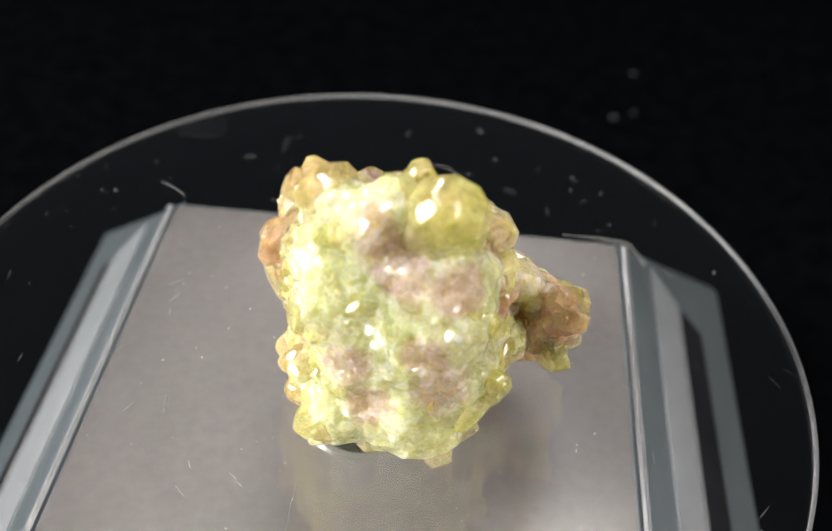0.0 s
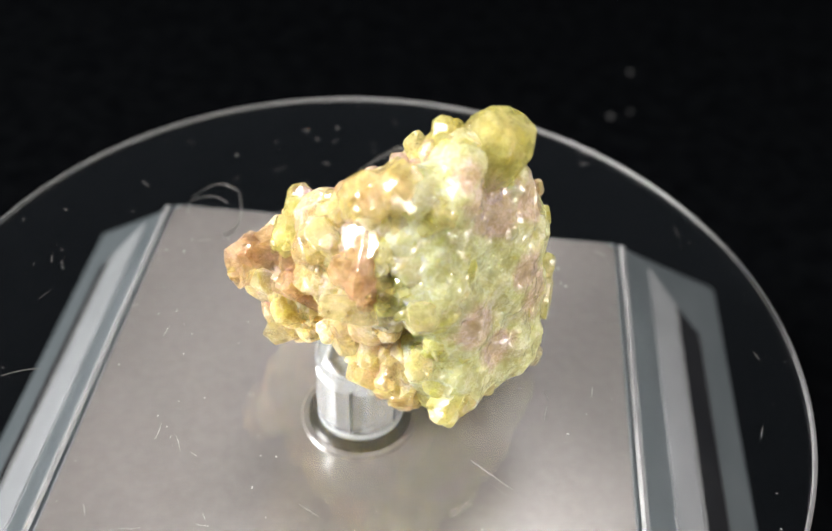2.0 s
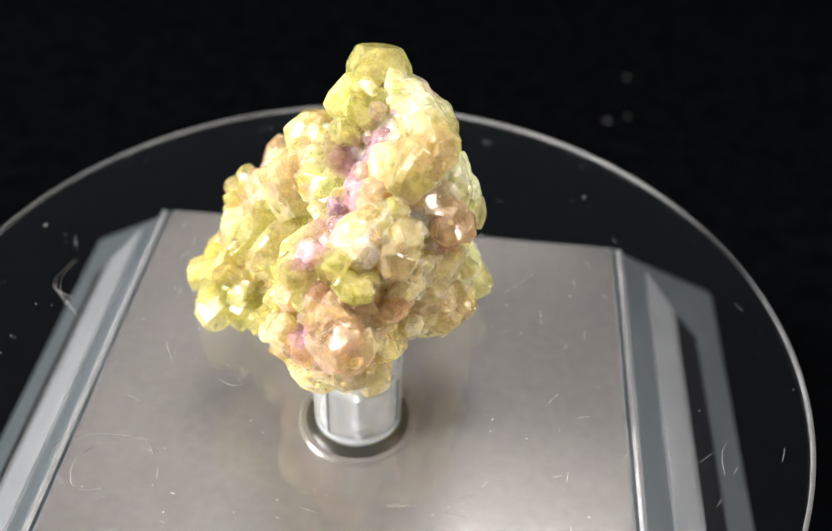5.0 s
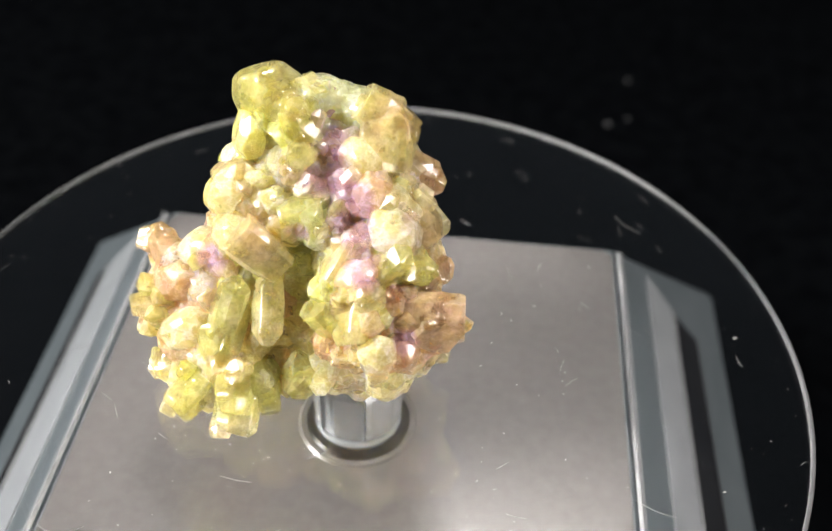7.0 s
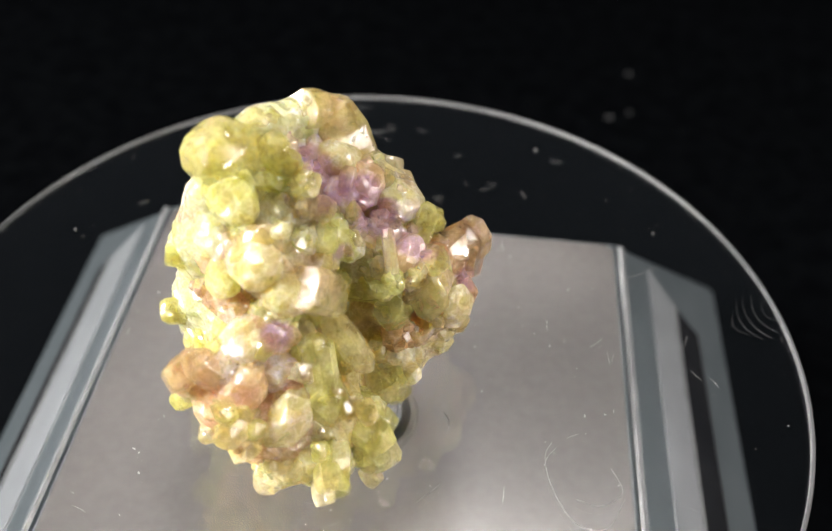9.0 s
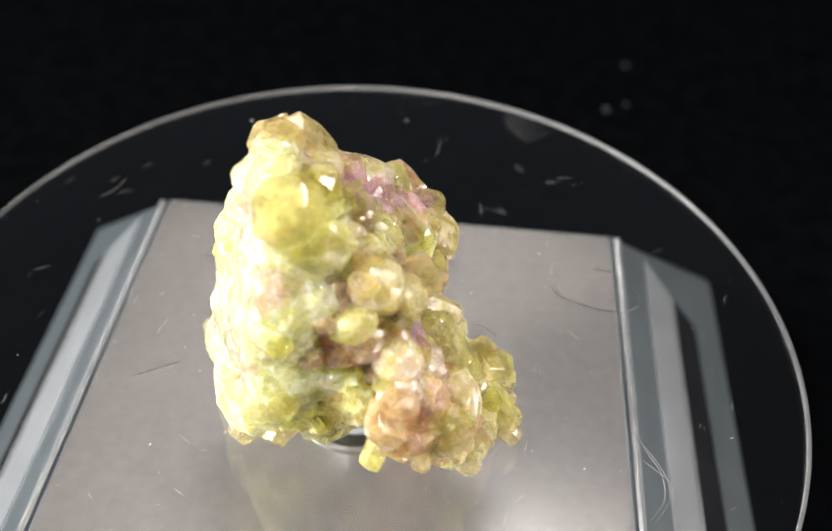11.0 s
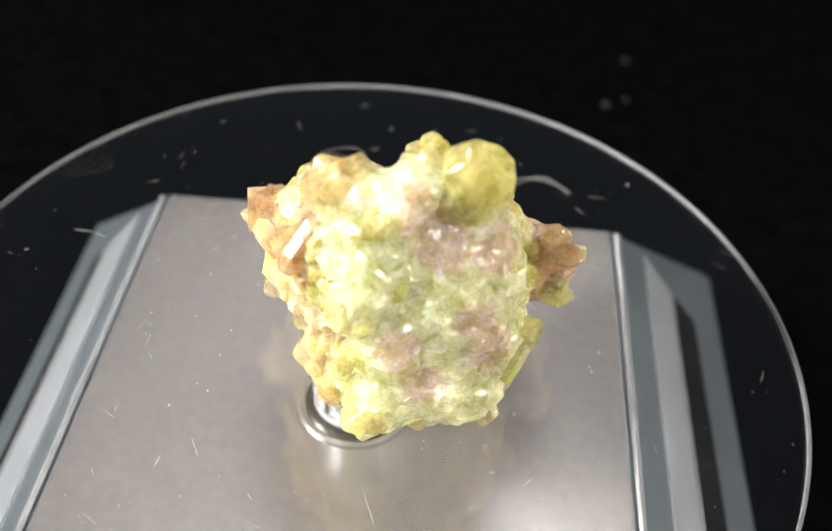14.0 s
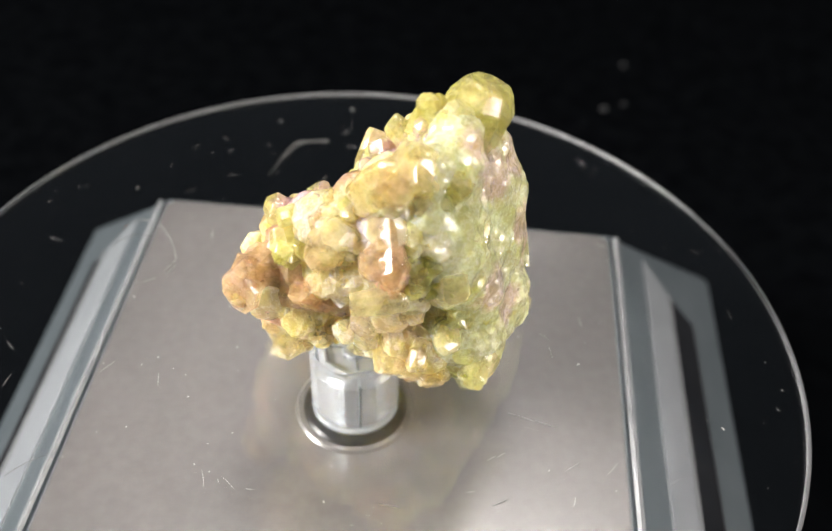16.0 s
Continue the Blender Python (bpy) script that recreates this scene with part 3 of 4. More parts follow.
PALE_LUMPS_2 = [(-0.2, 7.8, 37.3, 0.94), (-5.6, 0.2, 44.0, 0.94), (-4.0, -1.9, 40.7, 0.94), (3.6, -9.8, 49.1, 0.94), (-3.5, -6.1, 50.8, 0.94), (-2.3, 2.3, 47.8, 0.94), (-1.4, 3.6, 33.5, 0.94), (0.7, 4.4, 33.5, 0.94), (1.1, 5.7, 33.5, 0.94), (1.9, 0.2, 33.1, 0.94), (17.0, 0.7, 34.8, 0.94), (-4.0, -1.9, 36.1, 0.84), (-2.7, -1.9, 34.4, 0.84), (-1.9, -1.0, 33.1, 0.84), (9.5, -1.0, 45.7, 0.84), (-5.2, -0.6, 38.2, 0.84), (7.4, -3.5, 49.9, 0.84), (-4.0, 5.7, 35.2, 0.73), (-3.5, -0.6, 49.9, 0.73), (-2.3, 0.2, 49.5, 0.73), (0.2, -0.2, 32.7, 0.73), (7.0, 1.1, 43.2, 0.73)]
PALE_LUMPS_3 = [(4.4, 6.5, 35.6, 0.59), (5.3, 5.3, 35.2, 0.59), (7.0, -6.5, 32.3, 0.59), (10.7, -2.3, 46.1, 0.59), (15.8, -0.6, 32.3, 0.59), (17.0, -0.6, 34.0, 0.59), (-6.1, -3.1, 44.0, 0.59), (-5.6, -0.2, 42.8, 0.59), (-5.6, -0.2, 45.3, 0.59), (-5.2, -1.0, 48.2, 0.59), (-5.2, 1.1, 45.7, 0.59), (-4.8, -3.1, 36.1, 0.59)]
WALL_LUMPS = [(-1.8, -5.9, 53.1, 1.9), (0.1, -7.1, 53.3, 1.9), (2.0, -7.4, 54.2, 1.9), (-3.1, -6.4, 49.9, 1.9), (-0.2, -8.1, 52.7, 1.9), (0.2, -8.2, 52.5, 1.9), (-2.4, -8.1, 48.5, 1.9), (-1.2, -7.6, 47.6, 1.9), (3.1, -8.9, 49.8, 1.9), (4.7, -9.0, 49.6, 1.9), (6.4, -9.5, 50.2, 1.9), (8.2, -8.0, 48.0, 1.9), (-2.3, -7.9, 45.7, 3.0), (-2.1, -8.0, 46.2, 3.0), (1.3, -7.5, 44.9, 3.0), (4.7, -9.4, 47.2, 3.0), (5.7, -9.4, 47.3, 3.0), (6.8, -9.7, 46.5, 3.0), (-1.7, -8.4, 43.8, 3.0), (-0.1, -9.0, 43.4, 3.0), (3.1, -9.7, 44.3, 3.0), (4.9, -10.1, 44.9, 3.0)]
WALL_LUMPS_2 = [(6.6, -10.2, 45.1, 3.0), (8.2, -6.9, 40.5, 3.0), (-2.1, -8.5, 37.1, 3.0), (-0.4, -9.6, 40.6, 3.0), (1.2, -9.7, 40.8, 3.0), (4.2, -10.5, 42.1, 3.0), (5.5, -10.6, 41.9, 3.0), (7.3, -10.3, 40.2, 3.0), (-1.8, -9.7, 36.2, 3.0), (0.2, -10.3, 36.7, 3.0), (3.0, -11.2, 37.8, 3.0), (4.1, -11.0, 38.0, 3.0), (6.8, -10.5, 38.3, 3.0), (-1.6, -10.3, 35.6, 3.0), (1.6, -10.7, 35.6, 3.0), (4.2, -11.8, 35.6, 3.0), (4.8, -11.7, 35.6, 3.0)]
MASSES = [(OLIVE_LUMPS, OLIVE), (OLIVE_LUMPS_2, OLIVE), (OLIVE_LUMPS_3, OLIVE), (GREEN_LUMPS, GREEN), (GREEN_LUMPS_2, GREEN), (HONEY_LUMPS, HONEY), (HONEY_LUMPS_2, HONEY), (HONEY_LUMPS_3, HONEY), (ROSE_LUMPS, ROSE), (ROSE_LUMPS_2, ROSE), (LILAC_LUMPS, LILAC), (PALE_LUMPS, PALE), (PALE_LUMPS_2, PALE), (PALE_LUMPS_3, PALE)]
KINDS = {OLIVE: "olive yellow-green translucent", GREEN: "pale green translucent", HONEY: "honey-coloured translucent", ROSE: "rose-brown translucent", LILAC: "lilac-pink", PALE: "milky pale yellow"}


HOLLOW = [(Vector((6.6, 3.0, 42.2)), 2.5), (Vector((5.2, 2.0, 40.6)), 2.0)]      # the dark cavity between the two arms


def beside_hollow(p, r):
    """The radius that a lump may have at p without closing the cavity."""
    return min([r] + [(Vector(p) - c).length - h for c, h in HOLLOW])


def broken_lump(bm, centre, radius, faces):
    """A lump with uneven, flat broken faces: the hull of points strewn over a ball."""
    made = []
    golden = math.pi * (3 - math.sqrt(5))
    turn = rng.uniform(0, 6.28)
    for i in range(faces):
        z = 1 - 2 * (i + 0.5) / faces
        a = golden * i + turn
        d = Vector((math.cos(a) * math.sqrt(1 - z * z), math.sin(a) * math.sqrt(1 - z * z), z))
        d = (d + Vector((rng.gauss(0, 1), rng.gauss(0, 1), rng.gauss(0, 1))) * 0.16).normalized()
        made.append(bm.verts.new(Vector(centre) + d * radius * rng.uniform(1.0, 1.14)))
    hull = bmesh.ops.convex_hull(bm, input=made)
    loose = [v for v in hull["geom_interior"] if isinstance(v, bmesh.types.BMVert)]
    bmesh.ops.delete(bm, geom=loose, context="VERTS")


def crystal_mesh(base, tip, r, bm=None, flat_end=False):
    """A stubby four-sided prism with cut edges, a bevelled shoulder and a small uneven end face."""
    base, tip = Vector(base), Vector(tip)
    axis = (tip - base).normalized()
    length = (tip - base).length
    u = axis.orthogonal().normalized()
    spin = rng.uniform(0, math.pi)
    u = Matrix.Rotation(spin, 3, axis) @ u
    v = axis.cross(u)
    flat = rng.uniform(0.86, 1.1)
    cut = rng.uniform(0.20, 0.42)
    corners = []
    for q in range(4):
        a = math.pi / 2 * q
        for side in (-cut, cut):
            corners.append((math.cos(a + side * 1.6), math.sin(a + side * 1.6)))
    lean = (rng.uniform(-0.22, 0.22), rng.uniform(-0.22, 0.22))
    end = min(r * rng.uniform(0.35, 0.9), length * 0.45)
    cap, neck = rng.choice(((0.72, 0.80), (0.60, 0.70), (0.12, 0.20), (0.35, 0.42)))
    if flat_end:
        lean, cap, neck, end = (0.0, 0.0), 0.84, 0.90, r * 0.2
    rings = []
    for s, w in ((0.0, 0.8), (0.4, 1.0), (1.0 - end / length, 0.96), (1.0 - 0.08 * end / length, neck), (1.0, cap)):
        ring = []
        for cx, cy in corners:
            jig = 1 + rng.uniform(-0.035, 0.035)
            x, y = cx * w * r * flat * jig, cy * w * r / flat * jig
            tilt = (lean[0] * x + lean[1] * y) if s > 0.4 else 0.0
            if flat_end and s == 1.0:
                jig = 1.0
            ring.append(base + axis * (s * length + tilt) + u * x + v * y)
        rings.append(ring)
    bm = bm or bmesh.new()
    loft(bm, rings)
    return bm


# small crystals that crowd the outside of the masses, knitted into them
MASSES = [([(*q[:3], beside_hollow(q[:3], q[3])) for q in lumps if beside_hollow(q[:3], q[3]) > 0.4], mat) for lumps, mat in MASSES]
ALL = [(Vector(q[:3]), q[3], mat) for lumps, mat in MASSES for q in lumps]
MIXED = {OLIVE: (OLIVE, OLIVE, GREEN, HONEY), GREEN: (GREEN, GREEN, PALE, PALE), HONEY: (HONEY, HONEY, PALE, ROSE), ROSE: (ROSE, ROSE, HONEY, PALE), LILAC: (LILAC, LILAC, PALE, ROSE), PALE: (PALE, PALE, GREEN, HONEY)}
grains = {mat: [] for mat in KINDS}
placed = []
for trial in range(60000):
    centre, r, mat = ALL[rng.randrange(len(ALL))]
    d = Vector((rng.gauss(0, 1), rng.gauss(0, 1), rng.gauss(0, 1))).normalized()
    spot = centre + d * r
    if spot.z < 33.4 or beside_hollow(spot, 1.0) < 0.3 or any((spot - c).length < q - 0.15 for c, q, m in ALL if c is not centre):
        continue
    size = rng.uniform(0.2, 0.68)
    if any((spot - o).length < (size + s) * 0.45 for o, s in placed):
        continue
    placed.append((spot, size))
    way = (d + 0.45 * Vector((rng.gauss(0, 1), rng.gauss(0, 1), rng.gauss(0, 1)))).normalized()
    grains[rng.choice(MIXED[mat])].append((spot - way * size * 1.6, spot + way * size * rng.uniform(0.15, 0.9), size))
    if len(placed) >= 2600:
        break

def fused(name, mat, label, lumps, swell, cell, rounds, relief, keep):
    """Lumps grown together into one body: swollen, melted into each other, drawn back, with a broken relief."""
    bm = bmesh.new()
    for x, y, z, r in lumps:
        made = bmesh.ops.create_icosphere(bm, subdivisions=3 if r > 1.4 else 2, radius=(r + 0.2 + swell) * MM)["verts"]
        bmesh.ops.translate(bm, vec=(x * MM, y * MM, z * MM), verts=made)
    ob = part(name, bm, mat, specimen, label, True)
    melt = ob.modifiers.new("melt", "REMESH")
    melt.mode, melt.voxel_size, melt.use_smooth_shade = "VOXEL", cell * MM, False
    even = ob.modifiers.new("even", "SMOOTH")
    even.factor, even.iterations = 0.5, rounds
    back = ob.modifiers.new("back", "DISPLACE")
    back.strength, back.mid_level = -swell * MM, 0.0
    for kind_of, size, depth in (("VORONOI", 2.3, relief), ("VORONOI", 0.9, relief * 0.55), ("CLOUDS", 0.5, relief * 0.5)):
        tex = bpy.data.textures.new("broken", kind_of)
        tex.noise_scale = size * MM
        rough = ob.modifiers.new("relief", "DISPLACE")
        rough.texture, rough.texture_coords, rough.strength, rough.mid_level = tex, "LOCAL", depth * MM, 0.45
    chip = ob.modifiers.new("chip", "DECIMATE")
    chip.ratio = keep
    return ob


# masses: the pale body with its flat back, then one for each other kind of mineral
body_lumps = WALL_LUMPS + WALL_LUMPS_2 + [(0.5, -8.5, 48.6, 2.0), (0.4, -8.9, 46.5, 1.9)]
fused("crystalline_body", WALL, "pale yellow-green translucent body with lilac-pink patches", body_lumps, 0.6, 0.30, 26, 0.5, 0.30)
for kind in KINDS:
    fused("crystalline_mass", MASS_OF[kind], KINDS[kind] + " granular mass", [q for lumps, mat in MASSES if mat is kind for q in lumps], 0.35, 0.34, 3, 0.9, 0.16)
    bm = bmesh.new()
    for n, (root, end, size) in enumerate(grains[kind]):
        if n % 2:
            crystal_mesh(root * MM, end * MM, size * MM, bm)
        else:
            broken_lump(bm, (root * 0.35 + end * 0.65) * MM, size * 0.9 * MM, rng.randint(9, 14))
    crust = part("crystal_crust", bm, kind, specimen, KINDS[kind] + " crust of tiny crystals")
    tagged(crust, kind="stuff")


def grown(mat, base, tip, r, flat_end=False):
    """A single crystal from its root to its tip."""
    bm = crystal_mesh([c * MM for c in base], [c * MM for c in tip], r * MM, None, flat_end)
    bmesh.ops.bevel(bm, geom=list(bm.edges), offset=r * MM * 0.10, segments=1, affect="EDGES", clamp_overlap=True)
    ob = part("crystal", bm, mat, specimen, KINDS[mat] + (" crystal with a flat shiny end face" if flat_end else " crystal"), False)
    return ob


def slab(mat, centre, facing, r):
    """A flat intergrown plate that lies along the surface."""
    bm = bmesh.new()
    broken_lump(bm, (0, 0, 0), r * MM, 34)
    turn = Vector(facing).to_track_quat("Z", "Y").to_matrix().to_4x4()
    flat = Matrix.Translation(Vector(centre) * MM) @ turn @ Matrix.Rotation(rng.uniform(0, 6.28), 4, "Z") @ Matrix.Diagonal((rng.uniform(0.9, 1.2), rng.uniform(0.75, 1.0), rng.uniform(0.6, 0.75), 1))
    bmesh.ops.transform(bm, matrix=flat, verts=bm.verts)
    bmesh.ops.dissolve_limit(bm, angle_limit=radians(10), verts=bm.verts, edges=bm.edges)
    bmesh.ops.bevel(bm, geom=list(bm.edges), offset=0.07 * MM, segments=1, affect="EDGES", clamp_overlap=True)
    part("plate", bm, MASS_OF[mat], specimen, KINDS[mat] + " intergrown plate")


bm = bmesh.new()
broken_lump(bm, (-0.3 * MM, -12.15 * MM, 38.6 * MM), 0.3 * MM, 12)
part("inclusion", bm, TEAL, specimen, "tiny blue-green mineral speck")

# intergrown plates
slab(GREEN, (-3.6, -7.7, 48.6), (-0.52, -0.79, 0.33), 2.1)
slab(GREEN, (-3.5, -9.0, 43.9), (-0.84, -0.44, -0.31), 2.3)
slab(GREEN, (-3.8, -10.3, 36.9), (-0.8, -0.54, 0.28), 1.8)
slab(PALE, (-2.8, 2.4, 47.7), (-0.41, 0.48, 0.78), 2.1)
slab(LILAC, (0.7, -1.1, 49.6), (0.33, 0.77, 0.55), 1.8)
slab(HONEY, (-4.7, -3.8, 40.6), (-0.98, 0.17, -0.1), 2.1)
slab(PALE, (-5.6, 6.0, 40.5), (-0.89, -0.1, -0.44), 2.3)
slab(PALE, (-0.9, -2.1, 51.2), (0.15, 0.72, 0.67), 2.3)
slab(PALE, (-2.1, 2.5, 47.9), (0.0, 0.44, 0.9), 2.1)
slab(ROSE, (14.8, -2.6, 40.8), (0.34, 0.58, 0.75), 2.3)
slab(PALE, (14.7, 0.8, 38.4), (0.47, 0.74, 0.48), 2.3)
slab(PALE, (-0.0, 8.6, 40.3), (0.01, 0.98, -0.18), 2.1)
slab(HONEY, (9.9, -1.3, 46.5), (0.46, 0.65, 0.61), 2.1)
slab(PALE, (9.8, -3.9, 48.7), (0.64, -0.07, 0.76), 2.3)
slab(OLIVE, (10.5, -6.4, 46.7), (0.81, -0.53, 0.25), 2.1)
slab(ROSE, (11.4, -2.2, 42.9), (0.64, 0.7, 0.3), 2.3)
slab(PALE, (12.6, -3.7, 43.2), (0.44, -0.25, 0.86), 2.1)
slab(ROSE, (13.1, 0.2, 38.8), (0.22, 0.62, 0.75), 2.1)
slab(ROSE, (1.5, 4.3, 45.1), (0.59, 0.29, 0.75), 2.1)
slab(ROSE, (0.9, 6.7, 42.2), (0.77, 0.61, -0.19), 2.1)
slab(ROSE, (-1.0, -0.2, 49.5), (0.45, 0.74, 0.5), 2.1)
slab(OLIVE, (7.6, -6.9, 52.0), (0.98, -0.09, 0.17), 2.3)

# the large crystals
grown(OLIVE, (12.3, 4.3, 36.5), (12.5, 1.5, 39.4), 1.51, True)
grown(GREEN, (8.8, 1.4, 36.0), (12.0, 1.7, 39.8), 1.16, True)
grown(PALE, (-2.8, 0.7, 46.2), (-5.6, -0.1, 49.0), 1.42, True)
grown(GREEN, (2.3, -1.9, 48.7), (6.5, -0.4, 48.2), 1.36)
grown(GREEN, (13.0, 3.1, 36.5), (10.1, 0.8, 43.3), 1.44)
grown(GREEN, (8.9, 3.0, 38.4), (8.0, 1.8, 42.3), 1.07)
grown(OLIVE, (2.7, 4.8, 39.6), (4.6, 4.5, 42.6), 1.37, True)
grown(HONEY, (1.6, 4.8, 41.3), (1.5, 6.1, 44.6), 1.73)
grown(ROSE, (-1.1, 6.2, 39.6), (-3.5, 7.6, 43.1), 1.62)
grown(HONEY, (13.5, -4.1, 38.9), (14.5, -5.3, 42.1), 1.42)
grown(OLIVE, (8.3, -2.8, 47.9), (11.1, -3.3, 48.8), 1.29)
grown(PALE, (0.9, 1.3, 45.5), (-0.2, 2.2, 48.3), 1.08)
grown(OLIVE, (-0.7, 3.4, 45.1), (-2.4, 5.0, 46.8), 1.25)
grown(OLIVE, (8.6, 3.4, 35.3), (11.1, 6.4, 35.7), 1.86)
grown(OLIVE, (12.7, 2.3, 35.5), (14.8, 4.7, 35.3), 1.45)
grown(GREEN, (5.5, 3.6, 35.3), (6.7, 6.0, 36.1), 1.66)
grown(OLIVE, (15.4, -2.6, 38.9), (17.4, -1.8, 40.1), 1.11, True)
grown(PALE, (4.9, -2.0, 50.1), (5.5, -2.4, 51.8), 0.61)
grown(PALE, (3.4, 3.4, 43.6), (3.0, 2.9, 46.1), 0.78)
grown(HONEY, (7.9, -4.0, 47.5), (8.6, -3.2, 50.5), 1.69)
grown(HONEY, (6.9, -1.8, 45.9), (7.9, 1.0, 46.4), 1.45)
grown(ROSE, (-1.9, -2.9, 49.2), (-6.5, -4.1, 48.3), 1.35, True)
grown(OLIVE, (-2.8, 2.9, 44.7), (-4.7, 3.7, 45.9), 1.15)
grown(ROSE, (-1.9, 6.4, 41.6), (-4.7, 3.0, 43.3), 1.74, True)
grown(PALE, (-3.6, -2.4, 39.5), (-6.4, -2.0, 39.7), 1.21)
grown(HONEY, (-3.3, -7.2, 37.3), (-5.9, -6.7, 37.6), 1.24)
grown(GREEN, (-0.7, -9.6, 38.0), (-4.6, -9.6, 36.6), 1.26)
grown(OLIVE, (-1.8, -7.0, 49.7), (-4.4, -7.1, 49.6), 1.32)
grown(OLIVE, (-2.9, -8.2, 44.5), (-5.6, -8.3, 44.7), 1.38)
grown(PALE, (-3.5, 6.6, 36.8), (-6.1, 4.3, 36.9), 1.67)
grown(HONEY, (-1.5, 0.7, 48.0), (-5.1, -1.0, 48.3), 1.81)
grown(GREEN, (2.5, -6.0, 52.2), (3.5, -6.2, 55.1), 1.59)
grown(OLIVE, (4.9, -7.7, 52.0), (6.1, -8.2, 55.3), 1.8)
grown(HONEY, (9.4, -5.0, 48.0), (10.2, -5.1, 50.2), 1.28)
grown(GREEN, (-1.8, -8.7, 44.5), (-3.5, -9.9, 46.1), 1.71)
grown(PALE, (-3.8, -8.5, 38.5), (-5.4, -9.2, 39.5), 1.14)
grown(GREEN, (-1.9, -9.4, 35.8), (-2.7, -12.3, 36.6), 1.92)
grown(GREEN, (6.9, -10.0, 46.1), (8.1, -11.3, 48.3), 1.44, True)
grown(OLIVE, (12.7, -4.7, 41.5), (13.8, -5.6, 42.7), 0.93, True)
grown(GREEN, (13.1, -4.8, 38.6), (13.4, -6.8, 38.2), 0.87)
grown(HONEY, (0.1, 1.2, 45.7), (2.7, 1.6, 46.2), 1.21)
grown(HONEY, (7.7, -4.2, 49.2), (10.6, -4.4, 49.8), 1.65)
grown(HONEY, (0.4, -7.3, 52.1), (-0.6, -9.2, 53.3), 1.41)
grown(GREEN, (-0.0, -8.2, 45.9), (-1.3, -10.2, 47.7), 1.73)
grown(GREEN, (13.6, -5.0, 38.4), (14.3, -6.9, 38.3), 0.97)
grown(OLIVE, (11.7, 2.1, 38.1), (12.6, 2.3, 40.0), 1.31)
grown(OLIVE, (14.7, 0.7, 37.4), (16.2, 0.7, 38.7), 1.3)
grown(ROSE, (11.6, -3.7, 40.8), (12.0, -4.2, 43.8), 1.6)
grown(OLIVE, (4.5, -8.6, 52.5), (7.4, -9.3, 55.2), 1.42, True)
grown(PALE, (6.5, 0.5, 43.9), (9.8, -0.4, 47.5), 2.22, True)
grown(PALE, (-2.7, -4.3, 47.4), (-5.5, -3.8, 50.1), 1.78, True)
grown(PALE, (-3.1, 7.5, 40.3), (-5.5, 5.9, 43.1), 1.51, True)
grown(HONEY, (-2.4, -2.8, 51.0), (-3.6, -6.4, 54.4), 1.60, True)
grown(GREEN, (-0.1, -6.9, 49.8), (-3.0, -7.3, 52.4), 1.60, True)
grown(ROSE, (-4.4, 0.2, 39.8), (-6.7, 2.9, 43.4), 1.16, True)
grown(PALE, (1.1, -2.7, 47.4), (4.4, -1.0, 50.7), 1.16, True)
grown(HONEY, (-2.3, -3.8, 51.3), (-5.2, -4.5, 53.9), 1.33, True)
grown(HONEY, (10.2, 4.4, 35.8), (11.4, 6.0, 38.1), 1.07, True)
grown(OLIVE, (3.2, -6.0, 48.5), (6.5, -9.3, 56.3), 3.0)
grown(OLIVE, (-2.8, 5.3, 46.1), (-5.3, 3.9, 44.1), 1.16)
grown(OLIVE, (0.1, 4.5, 44.1), (0.6, 7.9, 45.5), 1.38)
grown(OLIVE, (3.7, -3.8, 51.2), (4.4, -1.8, 52.7), 1.26)
grown(OLIVE, (4.9, -2.4, 50.6), (5.5, -3.1, 51.7), 0.62)
grown(OLIVE, (7.2, -1.5, 42.0), (7.6, 1.0, 44.1), 1.62)
grown(OLIVE, (10.3, 3.4, 36.6), (12.1, 7.9, 32.7), 1.92)
grown(OLIVE, (13.7, 3.5, 35.4), (16.6, 5.5, 33.7), 1.54)
grown(OLIVE, (9.4, 4.4, 35.5), (8.8, 7.1, 33.5), 1.32)
grown(OLIVE, (4.6, -1.6, 42.2), (4.8, 1.0, 44.5), 1.71)
grown(OLIVE, (0.7, 4.3, 44.6), (2.2, 8.0, 41.4), 1.72)
grown(OLIVE, (-2.2, 3.5, 45.4), (-5.5, 4.9, 45.1), 1.16)
grown(OLIVE, (5.0, 5.1, 35.7), (7.3, 6.5, 34.8), 1.49)
grown(OLIVE, (-0.3, 4.6, 44.7), (-3.0, 4.9, 47.8), 1.14)
grown(OLIVE, (9.0, -10.6, 40.1), (10.7, -12.9, 40.4), 1.17)
grown(OLIVE, (8.4, -10.4, 46.0), (9.8, -12.1, 46.2), 1.03)
grown(OLIVE, (10.9, 3.5, 36.5), (11.8, 7.6, 34.7), 1.89)
grown(OLIVE, (13.5, 4.3, 36.0), (16.0, 5.3, 33.9), 1.22)
grown(OLIVE, (3.8, -4.0, 52.9), (4.6, -5.9, 55.7), 1.2)
grown(OLIVE, (13.4, -2.2, 42.7), (12.1, -1.6, 44.3), 0.9)
grown(OLIVE, (14.8, 3.3, 36.1), (15.7, 4.1, 36.9), 0.9)
grown(OLIVE, (16.5, -1.0, 38.4), (18.0, -0.2, 39.2), 1.18)
grown(OLIVE, (15.0, -6.2, 39.3), (16.2, -8.3, 37.4), 0.97)
grown(OLIVE, (8.3, -9.9, 38.7), (9.6, -12.4, 40.2), 1.29)
grown(OLIVE, (7.9, -9.4, 44.4), (9.1, -11.7, 46.2), 1.11)
grown(OLIVE, (16.6, -2.6, 40.2), (18.4, -3.1, 40.5), 1.06)
grown(OLIVE, (14.7, -6.7, 37.4), (16.0, -8.2, 37.8), 0.86)
